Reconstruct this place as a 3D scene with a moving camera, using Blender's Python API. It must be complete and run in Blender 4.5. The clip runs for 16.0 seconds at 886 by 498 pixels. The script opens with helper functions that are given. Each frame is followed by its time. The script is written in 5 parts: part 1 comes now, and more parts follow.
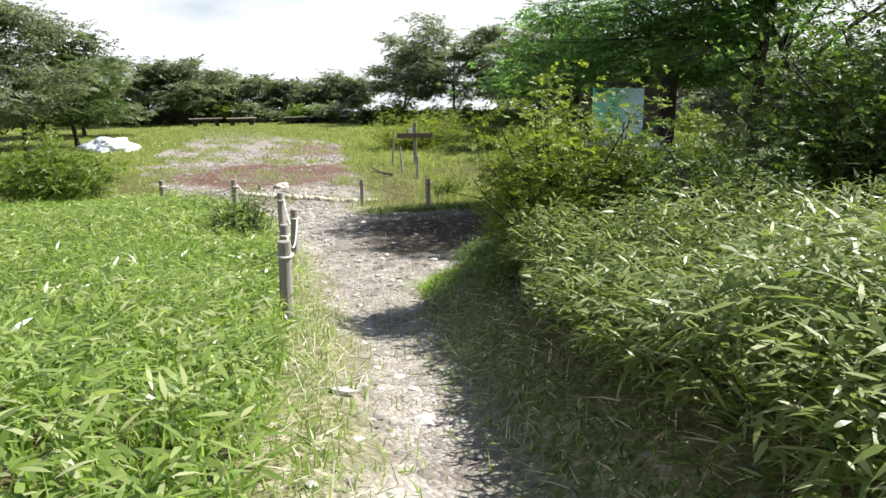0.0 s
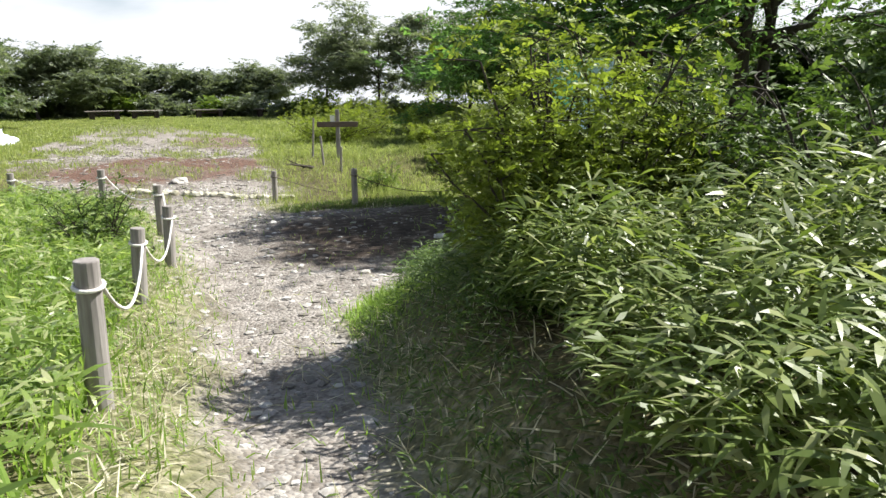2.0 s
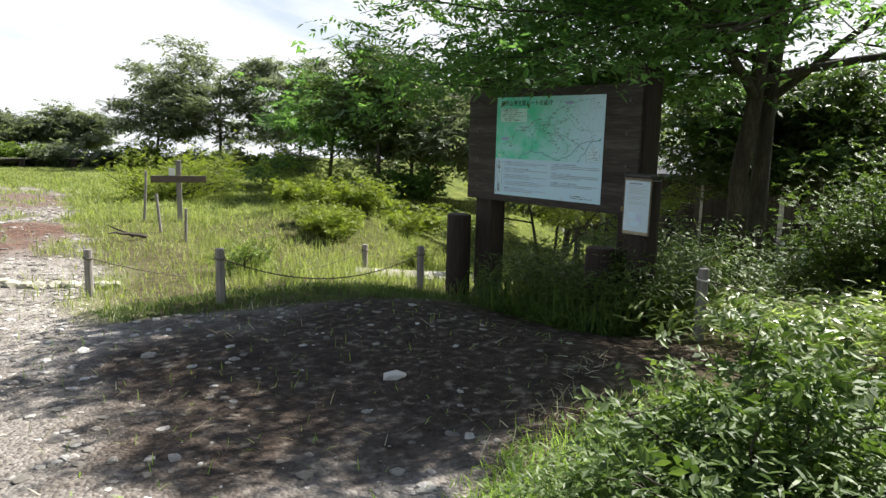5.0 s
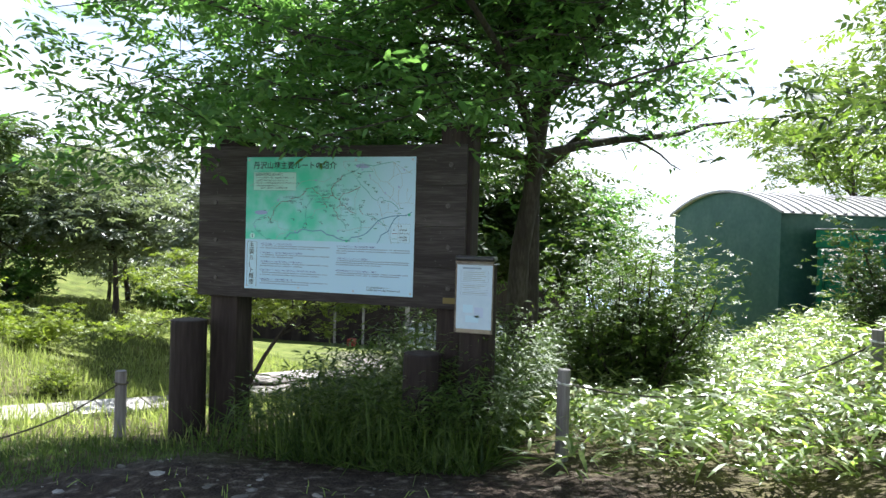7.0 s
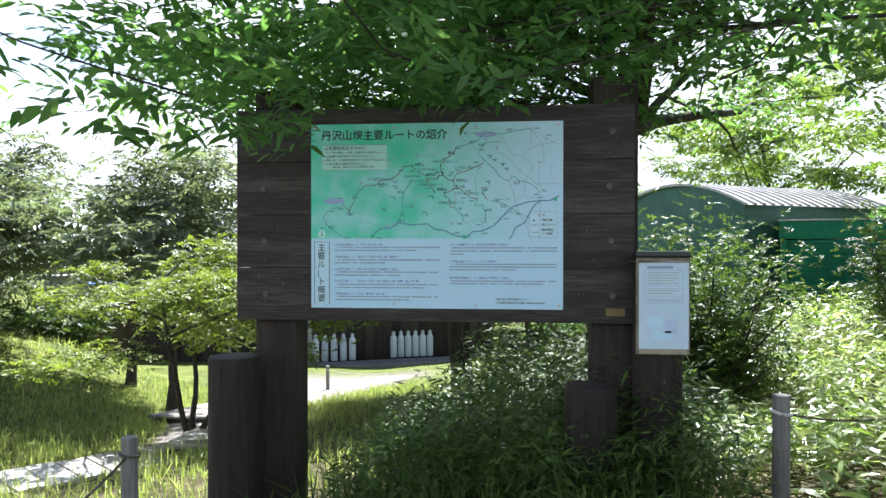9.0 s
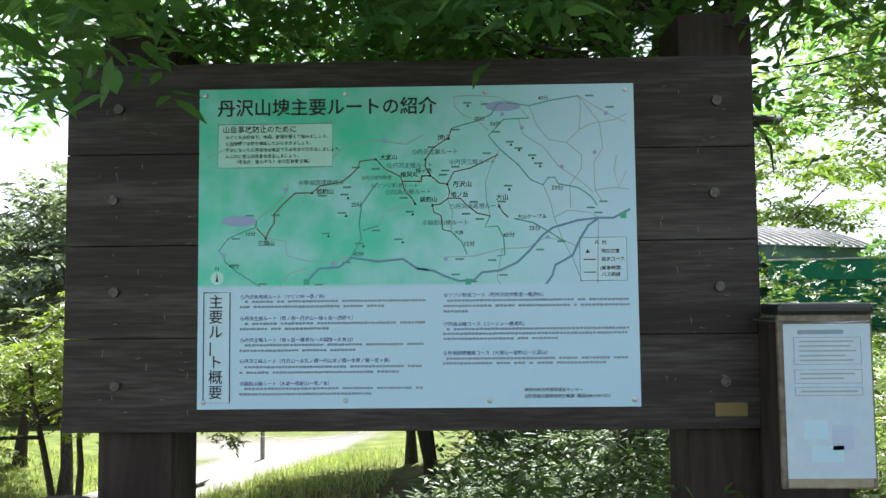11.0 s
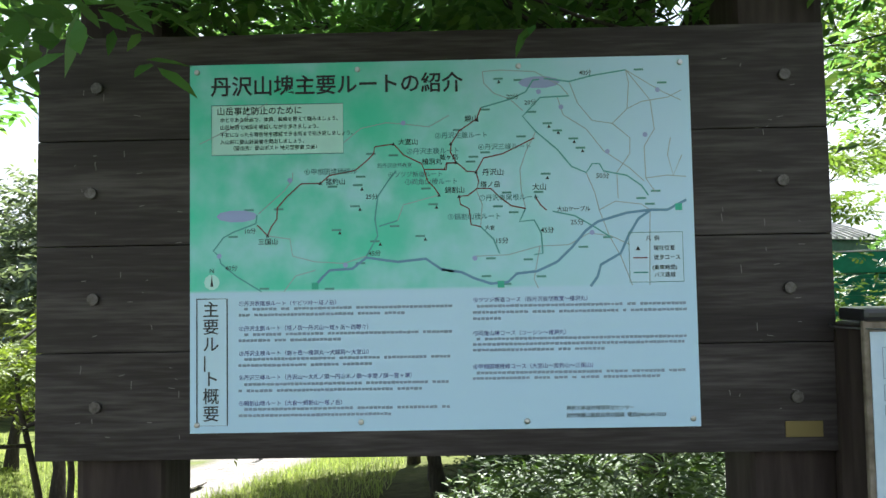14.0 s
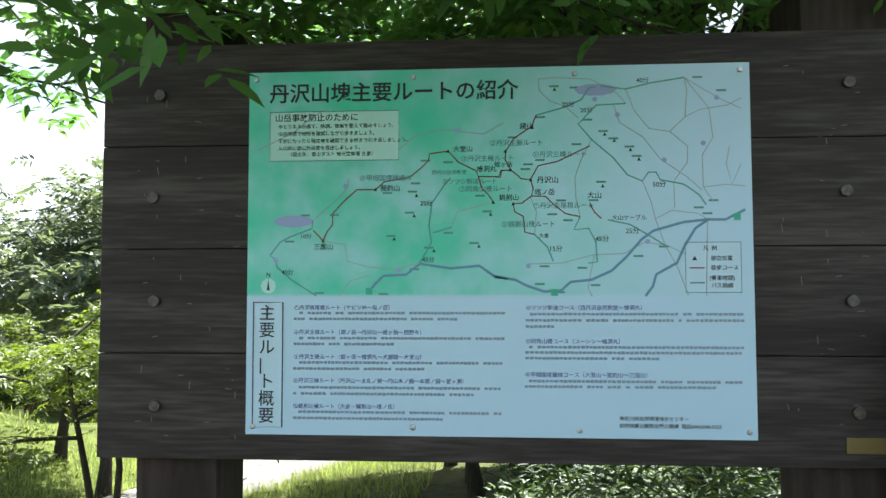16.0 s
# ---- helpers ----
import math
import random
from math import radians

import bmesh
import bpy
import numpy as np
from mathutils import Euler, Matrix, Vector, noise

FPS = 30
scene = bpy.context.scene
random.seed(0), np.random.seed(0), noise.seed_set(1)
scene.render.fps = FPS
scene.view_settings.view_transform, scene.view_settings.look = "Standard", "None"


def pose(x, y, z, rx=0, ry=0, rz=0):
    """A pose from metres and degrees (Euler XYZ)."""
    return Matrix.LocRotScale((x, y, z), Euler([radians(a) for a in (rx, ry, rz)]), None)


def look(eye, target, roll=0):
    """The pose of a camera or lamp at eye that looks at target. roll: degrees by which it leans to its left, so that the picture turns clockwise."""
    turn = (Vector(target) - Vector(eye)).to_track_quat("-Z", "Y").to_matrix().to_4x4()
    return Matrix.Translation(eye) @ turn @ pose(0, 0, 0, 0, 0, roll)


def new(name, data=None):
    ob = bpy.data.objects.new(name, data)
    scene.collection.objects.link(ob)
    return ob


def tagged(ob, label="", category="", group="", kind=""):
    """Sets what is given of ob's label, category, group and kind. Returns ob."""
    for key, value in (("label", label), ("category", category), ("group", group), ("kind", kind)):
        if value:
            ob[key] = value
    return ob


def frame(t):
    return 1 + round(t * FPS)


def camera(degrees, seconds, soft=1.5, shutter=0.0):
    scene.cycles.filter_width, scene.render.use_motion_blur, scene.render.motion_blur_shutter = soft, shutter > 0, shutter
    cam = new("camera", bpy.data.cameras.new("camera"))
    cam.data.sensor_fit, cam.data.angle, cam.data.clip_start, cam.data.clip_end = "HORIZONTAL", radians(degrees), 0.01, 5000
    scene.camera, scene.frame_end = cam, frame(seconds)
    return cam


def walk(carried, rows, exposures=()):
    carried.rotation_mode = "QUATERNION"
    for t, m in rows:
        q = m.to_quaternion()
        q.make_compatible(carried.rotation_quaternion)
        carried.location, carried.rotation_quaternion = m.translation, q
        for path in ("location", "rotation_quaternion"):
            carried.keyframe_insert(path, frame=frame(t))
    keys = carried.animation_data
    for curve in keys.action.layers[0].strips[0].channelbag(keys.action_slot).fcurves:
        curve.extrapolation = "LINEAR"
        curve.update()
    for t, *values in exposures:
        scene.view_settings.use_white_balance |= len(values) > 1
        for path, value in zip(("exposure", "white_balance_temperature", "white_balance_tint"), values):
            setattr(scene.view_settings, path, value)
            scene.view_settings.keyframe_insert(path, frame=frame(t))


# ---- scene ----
cam = camera(64.6, 16.0)
PATH = [
    (0, (-9.111, -12.657, 2.925), (-8.384, -10.855, 2.454), -0.6),
    (0.5, (-8.972, -12.141, 2.719), (-8.271, -10.314, 2.309), 0.7),
    (1, (-8.808, -11.565, 2.486), (-7.883, -9.813, 2.21), -1.8),
    (1.5, (-8.527, -10.867, 2.441), (-7.667, -9.089, 2.127), -1.2),
    (2, (-8.212, -10.177, 2.382), (-7.294, -8.464, 1.907), -0.2),
    (2.5, (-7.92, -9.509, 2.334), (-7.037, -7.796, 1.802), -0.4),
    (3, (-7.684, -8.8, 2.28), (-6.878, -7.054, 1.73), 0.7),
    (3.5, (-7.601, -8.058, 2.278), (-6.948, -6.249, 1.731), -0.2),
    (4, (-7.43, -7.365, 2.265), (-6.82, -5.513, 1.821), -0.9),
    (4.2, (-7.34, -7.2, 2.262), (-6.549, -5.419, 1.811), -0.1),
    (4.5, (-7.294, -6.717, 2.25), (-6.267, -5.066, 1.783), 0.4),
    (4.7, (-7.182, -6.519, 2.198), (-6.038, -4.924, 1.818), -0.3),
    (5, (-7.056, -6.02, 2.169), (-5.748, -4.54, 1.85), 1.4),
    (5.2, (-6.968, -5.734, 2.127), (-5.535, -4.367, 1.846), 2.3),
    (7.3, (-6.077, -2.562, 1.963), (-4.144, -2.051, 1.901), 2.0),
    (7.5, (-5.969, -2.26, 1.955), (-4.031, -1.777, 1.855), 2.7),
    (8, (-5.694, -1.619, 1.928), (-3.724, -1.291, 1.824), 2.6),
    (8.5, (-5.363, -0.966, 1.956), (-3.385, -0.671, 1.948), 0.4),
    (9, (-4.955, -0.545, 1.849), (-2.964, -0.349, 1.833), 0.0),
    (9.5, (-4.456, -0.211, 1.851), (-2.459, -0.123, 1.822), -1.2),
    (9.7, (-4.194, -0.236, 1.848), (-2.198, -0.118, 1.874), -1.9),
    (11.8, (-2.534, -0.071, 1.905), (-0.537, -0.08, 2.025), 0.7),
    (12, (-2.516, -0.054, 1.914), (-0.519, -0.07, 2.024), 0.8),
    (12.5, (-2.501, -0.056, 1.916), (-0.503, -0.057, 2.007), 0.8),
    (13, (-2.496, -0.038, 1.91), (-0.498, -0.039, 1.997), 0.6),
    (13.5, (-2.493, -0.04, 1.907), (-0.495, -0.036, 1.993), -0.7),
    (14, (-2.497, -0.04, 1.903), (-0.499, -0.013, 1.999), -1.0),
    (14.5, (-2.492, -0.015, 1.913), (-0.494, 0.019, 2.007), -1.0),
    (15, (-2.5, 0.003, 1.923), (-0.502, 0.047, 2.017), -1.0),
    (15.5, (-2.506, -0.003, 1.922), (-0.51, 0.063, 2.022), -0.4),
    (16, (-2.508, 0.02, 1.924), (-0.515, 0.151, 2.024), -0.1),
]
walk(cam, [(t, look(eye, target, roll)) for t, eye, target, roll in PATH], exposures=[(0, 1.17, 6350, 10), (1, 0.98, 6300, 10), (2, 1.15, 6300, 10), (3, 1.3, 6300, 10), (3.6, 1.15, 6300, 10), (4.5, 0.95, 6350, 10), (5, 1.22, 6350, 10), (7.5, 1.85, 5750, 12), (9.5, 1.92, 5750, 12), (12, 1.92, 5900, 8), (16, 1.92, 5900, 8)])

SUN_ELEVATION, SUN_AZIMUTH = radians(47), radians(93)

# ---- sky and sun ----
world = bpy.data.worlds.new("sky")
scene.world = world
world.use_nodes = True
wn, wl = world.node_tree.nodes, world.node_tree.links
sky = wn.new("ShaderNodeTexSky")
sky.sky_type, sky.sun_disc = "NISHITA", False
sky.sun_elevation, sky.sun_rotation = SUN_ELEVATION, SUN_AZIMUTH
sky.air_density, sky.dust_density, sky.altitude = 1.0, 2.0, 900
coords = wn.new("ShaderNodeTexCoord")
squash = wn.new("ShaderNodeMapping")
squash.inputs["Scale"].default_value = (1.2, 1.2, 3.4)
puffs = wn.new("ShaderNodeTexNoise")
puffs.inputs["Scale"].default_value, puffs.inputs["Detail"].default_value = 2.1, 7
puffs.inputs["Distortion"].default_value = 0.35
cover = wn.new("ShaderNodeValToRGB")
cover.color_ramp.elements[0].position, cover.color_ramp.elements[1].position = 0.24, 0.42
clouds = wn.new("ShaderNodeMixRGB")
clouds.inputs["Color2"].default_value = (8.9, 9.0, 9.2, 1)
wl.new(coords.outputs["Generated"], squash.inputs["Vector"])
wl.new(squash.outputs["Vector"], puffs.inputs["Vector"])
wl.new(puffs.outputs["Fac"], cover.inputs["Fac"])
# bright clouds bank up towards the horizon, overhead it is open
split, low_sky, amount = wn.new("ShaderNodeSeparateXYZ"), wn.new("ShaderNodeMapRange"), wn.new("ShaderNodeMath")
low_sky.inputs["From Min"].default_value, low_sky.inputs["From Max"].default_value = 0.62, 0.3
amount.operation = "MULTIPLY"
wl.new(coords.outputs["Generated"], split.inputs[0])
wl.new(split.outputs["Z"], low_sky.inputs["Value"])
wl.new(cover.outputs["Color"], amount.inputs[0])
wl.new(low_sky.outputs["Result"], amount.inputs[1])
wl.new(amount.outputs[0], clouds.inputs["Fac"])
wl.new(sky.outputs["Color"], clouds.inputs["Color1"])
wl.new(clouds.outputs["Color"], wn["Background"].inputs["Color"])
wn["Background"].inputs["Strength"].default_value = 0.055

lamp = bpy.data.lights.new("sun", "SUN")
lamp.energy, lamp.angle, lamp.color = 5.0, radians(0.55), (1.0, 0.95, 0.86)
to_sun = Vector((math.cos(SUN_ELEVATION) * math.sin(SUN_AZIMUTH), math.cos(SUN_ELEVATION) * math.cos(SUN_AZIMUTH), math.sin(SUN_ELEVATION)))
sun = new("sun", lamp)
sun.matrix_world = look(to_sun * 60, (0, 0, 0))

# ---- materials ----


def surface(name, colours, scale=8.0, rough=0.8, bump=0.3, stretch=(1, 1, 1), metal=0.0, island=0.0, fine=6.0, spec=0.3, each=0.0):
    """Two scales of noise over two or three colours, with relief."""
    m = bpy.data.materials.new(name)
    m.use_nodes = True
    n, l = m.node_tree.nodes, m.node_tree.links
    b = n["Principled BSDF"]
    tc, mp = n.new("ShaderNodeTexCoord"), n.new("ShaderNodeMapping")
    mp.inputs["Scale"].default_value = stretch
    l.new(tc.outputs["Object"], mp.inputs["Vector"])
    big, small = n.new("ShaderNodeTexNoise"), n.new("ShaderNodeTexNoise")
    big.inputs["Scale"].default_value, big.inputs["Detail"].default_value = scale, 5
    small.inputs["Scale"].default_value, small.inputs["Detail"].default_value = scale * fine, 4
    for k in (big, small):
        l.new(mp.outputs["Vector"], k.inputs["Vector"])
    mix = n.new("ShaderNodeMath")
    mix.operation = "MULTIPLY_ADD"
    mix.inputs[1].default_value = 0.45
    l.new(small.outputs["Fac"], mix.inputs[0])
    sc = n.new("ShaderNodeMath")
    sc.operation = "MULTIPLY"
    sc.inputs[1].default_value = 0.55
    l.new(big.outputs["Fac"], sc.inputs[0])
    l.new(sc.outputs[0], mix.inputs[2])
    fac = mix.outputs[0]
    for amount, node, out in ((island, "ShaderNodeNewGeometry", "Random Per Island"), (each, "ShaderNodeObjectInfo", "Random")):
        if amount:
            g, a = n.new(node), n.new("ShaderNodeMath")
            a.operation = "MULTIPLY_ADD"
            a.inputs[1].default_value = amount
            l.new(g.outputs[out], a.inputs[0])
            s = n.new("ShaderNodeMath")
            s.operation = "SUBTRACT"
            s.inputs[1].default_value = amount / 2
            l.new(fac, s.inputs[0])
            l.new(s.outputs[0], a.inputs[2])
            fac = a.outputs[0]
    ramp = n.new("ShaderNodeValToRGB")
    r = ramp.color_ramp
    r.elements[0].position, r.elements[1].position = 0.3, 0.7
    r.elements[0].color, r.elements[1].color = (*colours[0], 1), (*colours[-1], 1)
    if len(colours) > 2:
        r.elements.new(0.5).color = (*colours[1], 1)
    l.new(fac, ramp.inputs["Fac"])
    l.new(ramp.outputs["Color"], b.inputs["Base Color"])
    b.inputs["Roughness"].default_value, b.inputs["Metallic"].default_value = rough, metal
    b.inputs["Specular IOR Level"].default_value = spec
    if bump:
        bp = n.new("ShaderNodeBump")
        bp.inputs["Strength"].default_value, bp.inputs["Distance"].default_value = bump, 0.01
        l.new(fac, bp.inputs["Height"])
        l.new(bp.outputs["Normal"], b.inputs["Normal"])
    return m


def foliage(name, colours, through_light=0.35, rough=0.42, spec=0.35):
    """Leaves: colour by leaf, light passes through."""
    m = bpy.data.materials.new(name)
    m.use_nodes = True
    n, l = m.node_tree.nodes, m.node_tree.links
    b = n["Principled BSDF"]
    geo, ramp = n.new("ShaderNodeNewGeometry"), n.new("ShaderNodeValToRGB")
    patch, tc = n.new("ShaderNodeTexNoise"), n.new("ShaderNodeTexCoord")
    patch.inputs["Scale"].default_value = 1.3
    l.new(tc.outputs["Object"], patch.inputs["Vector"])
    add = n.new("ShaderNodeMath")
    add.operation = "MULTIPLY_ADD"
    add.inputs[1].default_value = 0.6
    l.new(geo.outputs["Random Per Island"], add.inputs[0])
    half = n.new("ShaderNodeMath")
    half.operation = "MULTIPLY"
    half.inputs[1].default_value = 0.4
    l.new(patch.outputs["Fac"], half.inputs[0])
    l.new(half.outputs[0], add.inputs[2])
    r = ramp.color_ramp
    r.elements[0].position, r.elements[1].position = 0.1, 0.9
    r.elements[0].color, r.elements[1].color = (*colours[0], 1), (*colours[-1], 1)
    for i, c in enumerate(colours[1:-1]):
        r.elements.new(0.1 + 0.8 * (i + 1) / (len(colours) - 1)).color = (*c, 1)
    l.new(add.outputs[0], ramp.inputs["Fac"])
    l.new(ramp.outputs["Color"], b.inputs["Base Color"])
    b.inputs["Roughness"].default_value = rough
    b.inputs["Specular IOR Level"].default_value = spec
    tr, mix = n.new("ShaderNodeBsdfTranslucent"), n.new("ShaderNodeMixShader")
    warm = n.new("ShaderNodeMixRGB")
    warm.blend_type = "MULTIPLY"
    warm.inputs["Fac"].default_value = 1
    warm.inputs["Color2"].default_value = (1.9, 2.0, 1.15, 1)
    l.new(ramp.outputs["Color"], warm.inputs["Color1"])
    l.new(warm.outputs["Color"], tr.inputs["Color"])
    mix.inputs["Fac"].default_value = through_light
    l.new(b.outputs["BSDF"], mix.inputs[1])
    l.new(tr.outputs["BSDF"], mix.inputs[2])
    l.new(mix.outputs["Shader"], n["Material Output"].inputs["Surface"])
    return m


def plain(name, colour, rough=0.6, metal=0.0):
    m = bpy.data.materials.new(name)
    m.use_nodes = True
    b = m.node_tree.nodes["Principled BSDF"]
    b.inputs["Base Color"].default_value, b.inputs["Roughness"].default_value, b.inputs["Metallic"].default_value = (*colour, 1), rough, metal
    return m


def ground_material():
    m = bpy.data.materials.new("trodden_earth")
    m.use_nodes = True
    n, l = m.node_tree.nodes, m.node_tree.links
    b = n["Principled BSDF"]
    tc = n.new("ShaderNodeTexCoord")

    def noise_of(scale, detail=5):
        k = n.new("ShaderNodeTexNoise")
        k.inputs["Scale"].default_value, k.inputs["Detail"].default_value = scale, detail
        l.new(tc.outputs["Object"], k.inputs["Vector"])
        return k.outputs["Fac"]

    def ramp_of(fac, stops):
        k = n.new("ShaderNodeValToRGB")
        e = k.color_ramp.elements
        e[0].position, e[0].color = stops[0][0], (*stops[0][1], 1)
        e[1].position, e[1].color = stops[-1][0], (*stops[-1][1], 1)
        for p, c in stops[1:-1]:
            e.new(p).color = (*c, 1)
        l.new(fac, k.inputs["Fac"])
        return k.outputs["Color"]

    def mixed(fac, a, c, kind="MIX"):
        k = n.new("ShaderNodeMixRGB")
        k.blend_type = kind
        if isinstance(fac, float):
            k.inputs["Fac"].default_value = fac
        else:
            l.new(fac, k.inputs["Fac"])
        l.new(a, k.inputs["Color1"])
        l.new(c, k.inputs["Color2"])
        return k.outputs["Color"]

    pebbles = n.new("ShaderNodeTexVoronoi")
    pebbles.inputs["Scale"].default_value = 34
    l.new(tc.outputs["Object"], pebbles.inputs["Vector"])
    grit = ramp_of(noise_of(3.2, 8), [(0.3, (0.1, 0.088, 0.074)), (0.5, (0.225, 0.205, 0.182)), (0.72, (0.4, 0.375, 0.345))])
    chips = ramp_of(pebbles.outputs["Color"], [(0.2, (0.16, 0.135, 0.115)), (0.6, (0.36, 0.33, 0.3)), (0.95, (0.56, 0.53, 0.49))])
    gravel = mixed(0.4, grit, chips)
    loam = ramp_of(noise_of(6, 6), [(0.3, (0.05, 0.042, 0.026)), (0.55, (0.1, 0.085, 0.045)), (0.75, (0.15, 0.14, 0.06))])
    red = ramp_of(noise_of(7, 8), [(0.3, (0.09, 0.055, 0.042)), (0.6, (0.155, 0.095, 0.072)), (0.8, (0.27, 0.21, 0.17))])
    sward = ramp_of(noise_of(1.1, 7), [(0.3, (0.07, 0.085, 0.02)), (0.55, (0.13, 0.16, 0.035)), (0.75, (0.2, 0.2, 0.06))])

    def zone(attribute):
        k = n.new("ShaderNodeAttribute")
        k.attribute_name = attribute
        return k.outputs["Fac"]

    col = mixed(zone("sward"), loam, sward)
    thatch = ramp_of(noise_of(14, 7), [(0.3, (0.085, 0.095, 0.035)), (0.52, (0.19, 0.19, 0.1)), (0.75, (0.42, 0.39, 0.29))])
    col = mixed(zone("thatch"), col, thatch)
    col = mixed(zone("gravel"), col, gravel)
    col = mixed(zone("redsoil"), col, red)
    # leaf mould coloured darker than the soil alone, with tree shade painted in
    mould_shade = ramp_of(noise_of(9, 8), [(0.35, (0.028, 0.02, 0.015)), (0.56, (0.065, 0.048, 0.037)), (0.72, (0.22, 0.19, 0.155))])
    col = mixed(zone("mould_shade"), col, mould_shade)
    # blue aerial haze painted into the colour of far ground
    haze = n.new("ShaderNodeRGB")
    haze.outputs[0].default_value = (0.34, 0.42, 0.5, 1)
    col = mixed(zone("far_haze"), col, haze.outputs[0])
    l.new(col, b.inputs["Base Color"])
    b.inputs["Roughness"].default_value = 0.95
    b.inputs["Specular IOR Level"].default_value = 0.1
    bp, h = n.new("ShaderNodeBump"), n.new("ShaderNodeMath")
    h.operation = "MULTIPLY_ADD"
    h.inputs[1].default_value = -0.8
    l.new(pebbles.outputs["Distance"], h.inputs[0])
    l.new(noise_of(18, 6), h.inputs[2])
    l.new(h.outputs[0], bp.inputs["Height"])
    bp.inputs["Strength"].default_value, bp.inputs["Distance"].default_value = 0.7, 0.03
    l.new(bp.outputs["Normal"], b.inputs["Normal"])
    return m


EARTH = ground_material()
POST_WOOD = surface("weathered_post", [(0.13, 0.115, 0.105), (0.25, 0.23, 0.215), (0.36, 0.34, 0.32)], 7, 0.85, 0.5, (1, 1, 0.12))
SIGN_WOOD = surface("stained_board", [(0.018, 0.014, 0.013), (0.036, 0.03, 0.027), (0.085, 0.076, 0.07)], 4, 0.7, 0.6, (1, 0.12, 1.8), each=0.12, fine=11)
LOG_WOOD = surface("stained_log", [(0.016, 0.011, 0.01), (0.035, 0.026, 0.022), (0.065, 0.05, 0.042)], 5, 0.8, 0.6, (1, 1, 0.12))
GREY_WOOD = surface("grey_timber", [(0.16, 0.14, 0.12), (0.34, 0.31, 0.28), (0.48, 0.45, 0.41)], 5, 0.85, 0.4, (0.2, 1, 1), each=0.4)
ROPE = surface("white_rope", [(0.6, 0.58, 0.54), (0.78, 0.76, 0.72)], 60, 0.8, 0.4)
DARK_ROPE = surface("old_rope", [(0.08, 0.075, 0.05), (0.16, 0.14, 0.1)], 60, 0.9, 0.4)
STONE = surface("pale_stone", [(0.17, 0.155, 0.135), (0.38, 0.36, 0.33), (0.6, 0.58, 0.55)], 6, 0.85, 0.5, island=0.5, each=0.5)
BARK = surface("bark", [(0.022, 0.018, 0.014), (0.05, 0.042, 0.034), (0.11, 0.095, 0.08)], 6, 0.9, 0.9, (1, 1, 0.25))
STEEL = plain("steel", (0.55, 0.55, 0.55), 0.35, 1.0)
RUST_STEEL = surface("dull_bolt", [(0.05, 0.045, 0.04), (0.16, 0.15, 0.14)], 60, 0.5, 0.2, metal=0.8)
LEAF_TREE = foliage("tree_leaf", [(0.045, 0.1, 0.032), (0.085, 0.165, 0.05), (0.14, 0.23, 0.075)], 0.56)
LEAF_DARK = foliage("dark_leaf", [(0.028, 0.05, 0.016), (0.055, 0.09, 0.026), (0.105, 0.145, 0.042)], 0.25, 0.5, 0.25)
# greyed and lightened to paint in distant haze; nearer olive crowns share it
LEAF_HAZE_OLIVE = foliage("far_leaf", [(0.07, 0.09, 0.06), (0.12, 0.145, 0.095), (0.18, 0.205, 0.135)], 0.4)
LEAF_LIGHT = foliage("light_leaf", [(0.06, 0.095, 0.017), (0.11, 0.165, 0.028), (0.18, 0.235, 0.055)], 0.45)
LEAF_TOP = foliage("yellow_green_leaf", [(0.085, 0.115, 0.016), (0.165, 0.21, 0.028), (0.26, 0.31, 0.06)], 0.4, 0.5, 0.3)
LEAF_ROUND = foliage("dense_shrub_leaf", [(0.07, 0.098, 0.016), (0.15, 0.195, 0.028), (0.26, 0.31, 0.06)], 0.34, 0.5, 0.3)
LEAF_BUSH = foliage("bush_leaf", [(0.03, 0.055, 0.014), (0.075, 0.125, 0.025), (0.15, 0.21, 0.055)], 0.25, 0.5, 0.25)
# bamboo leaf copy darkened for the bank's shade, passing less light
LEAF_BANK = foliage("bank_bamboo_leaf", [(0.06, 0.088, 0.018), (0.11, 0.155, 0.037), (0.18, 0.225, 0.065), (0.36, 0.36, 0.21)], 0.3, 0.42, 0.32)
LEAF_SASA = foliage("bamboo_grass_leaf", [(0.08, 0.13, 0.025), (0.15, 0.22, 0.05), (0.24, 0.31, 0.09), (0.48, 0.47, 0.31)], 0.42, 0.32, 0.5)
BLADE = foliage("grass_blade", [(0.11, 0.175, 0.035), (0.19, 0.285, 0.065), (0.3, 0.39, 0.12)], 0.45, 0.45, 0.35)
BLADE_FIELD = foliage("field_grass", [(0.12, 0.155, 0.04), (0.21, 0.25, 0.08), (0.34, 0.36, 0.17)], 0.42, 0.5, 0.3)
STRAW = foliage("dry_straw", [(0.22, 0.19, 0.12), (0.47, 0.44, 0.34), (0.66, 0.63, 0.54)], 0.25, 0.6, 0.3)

# ---- builders ----


def thing(name, place, label, category, group="", turn=0, kind=""):
    ob = new(name)
    ob.empty_display_size = 0.1
    ob.matrix_world = pose(*place, 0, 0, turn)
    return tagged(ob, label, category, group, kind)


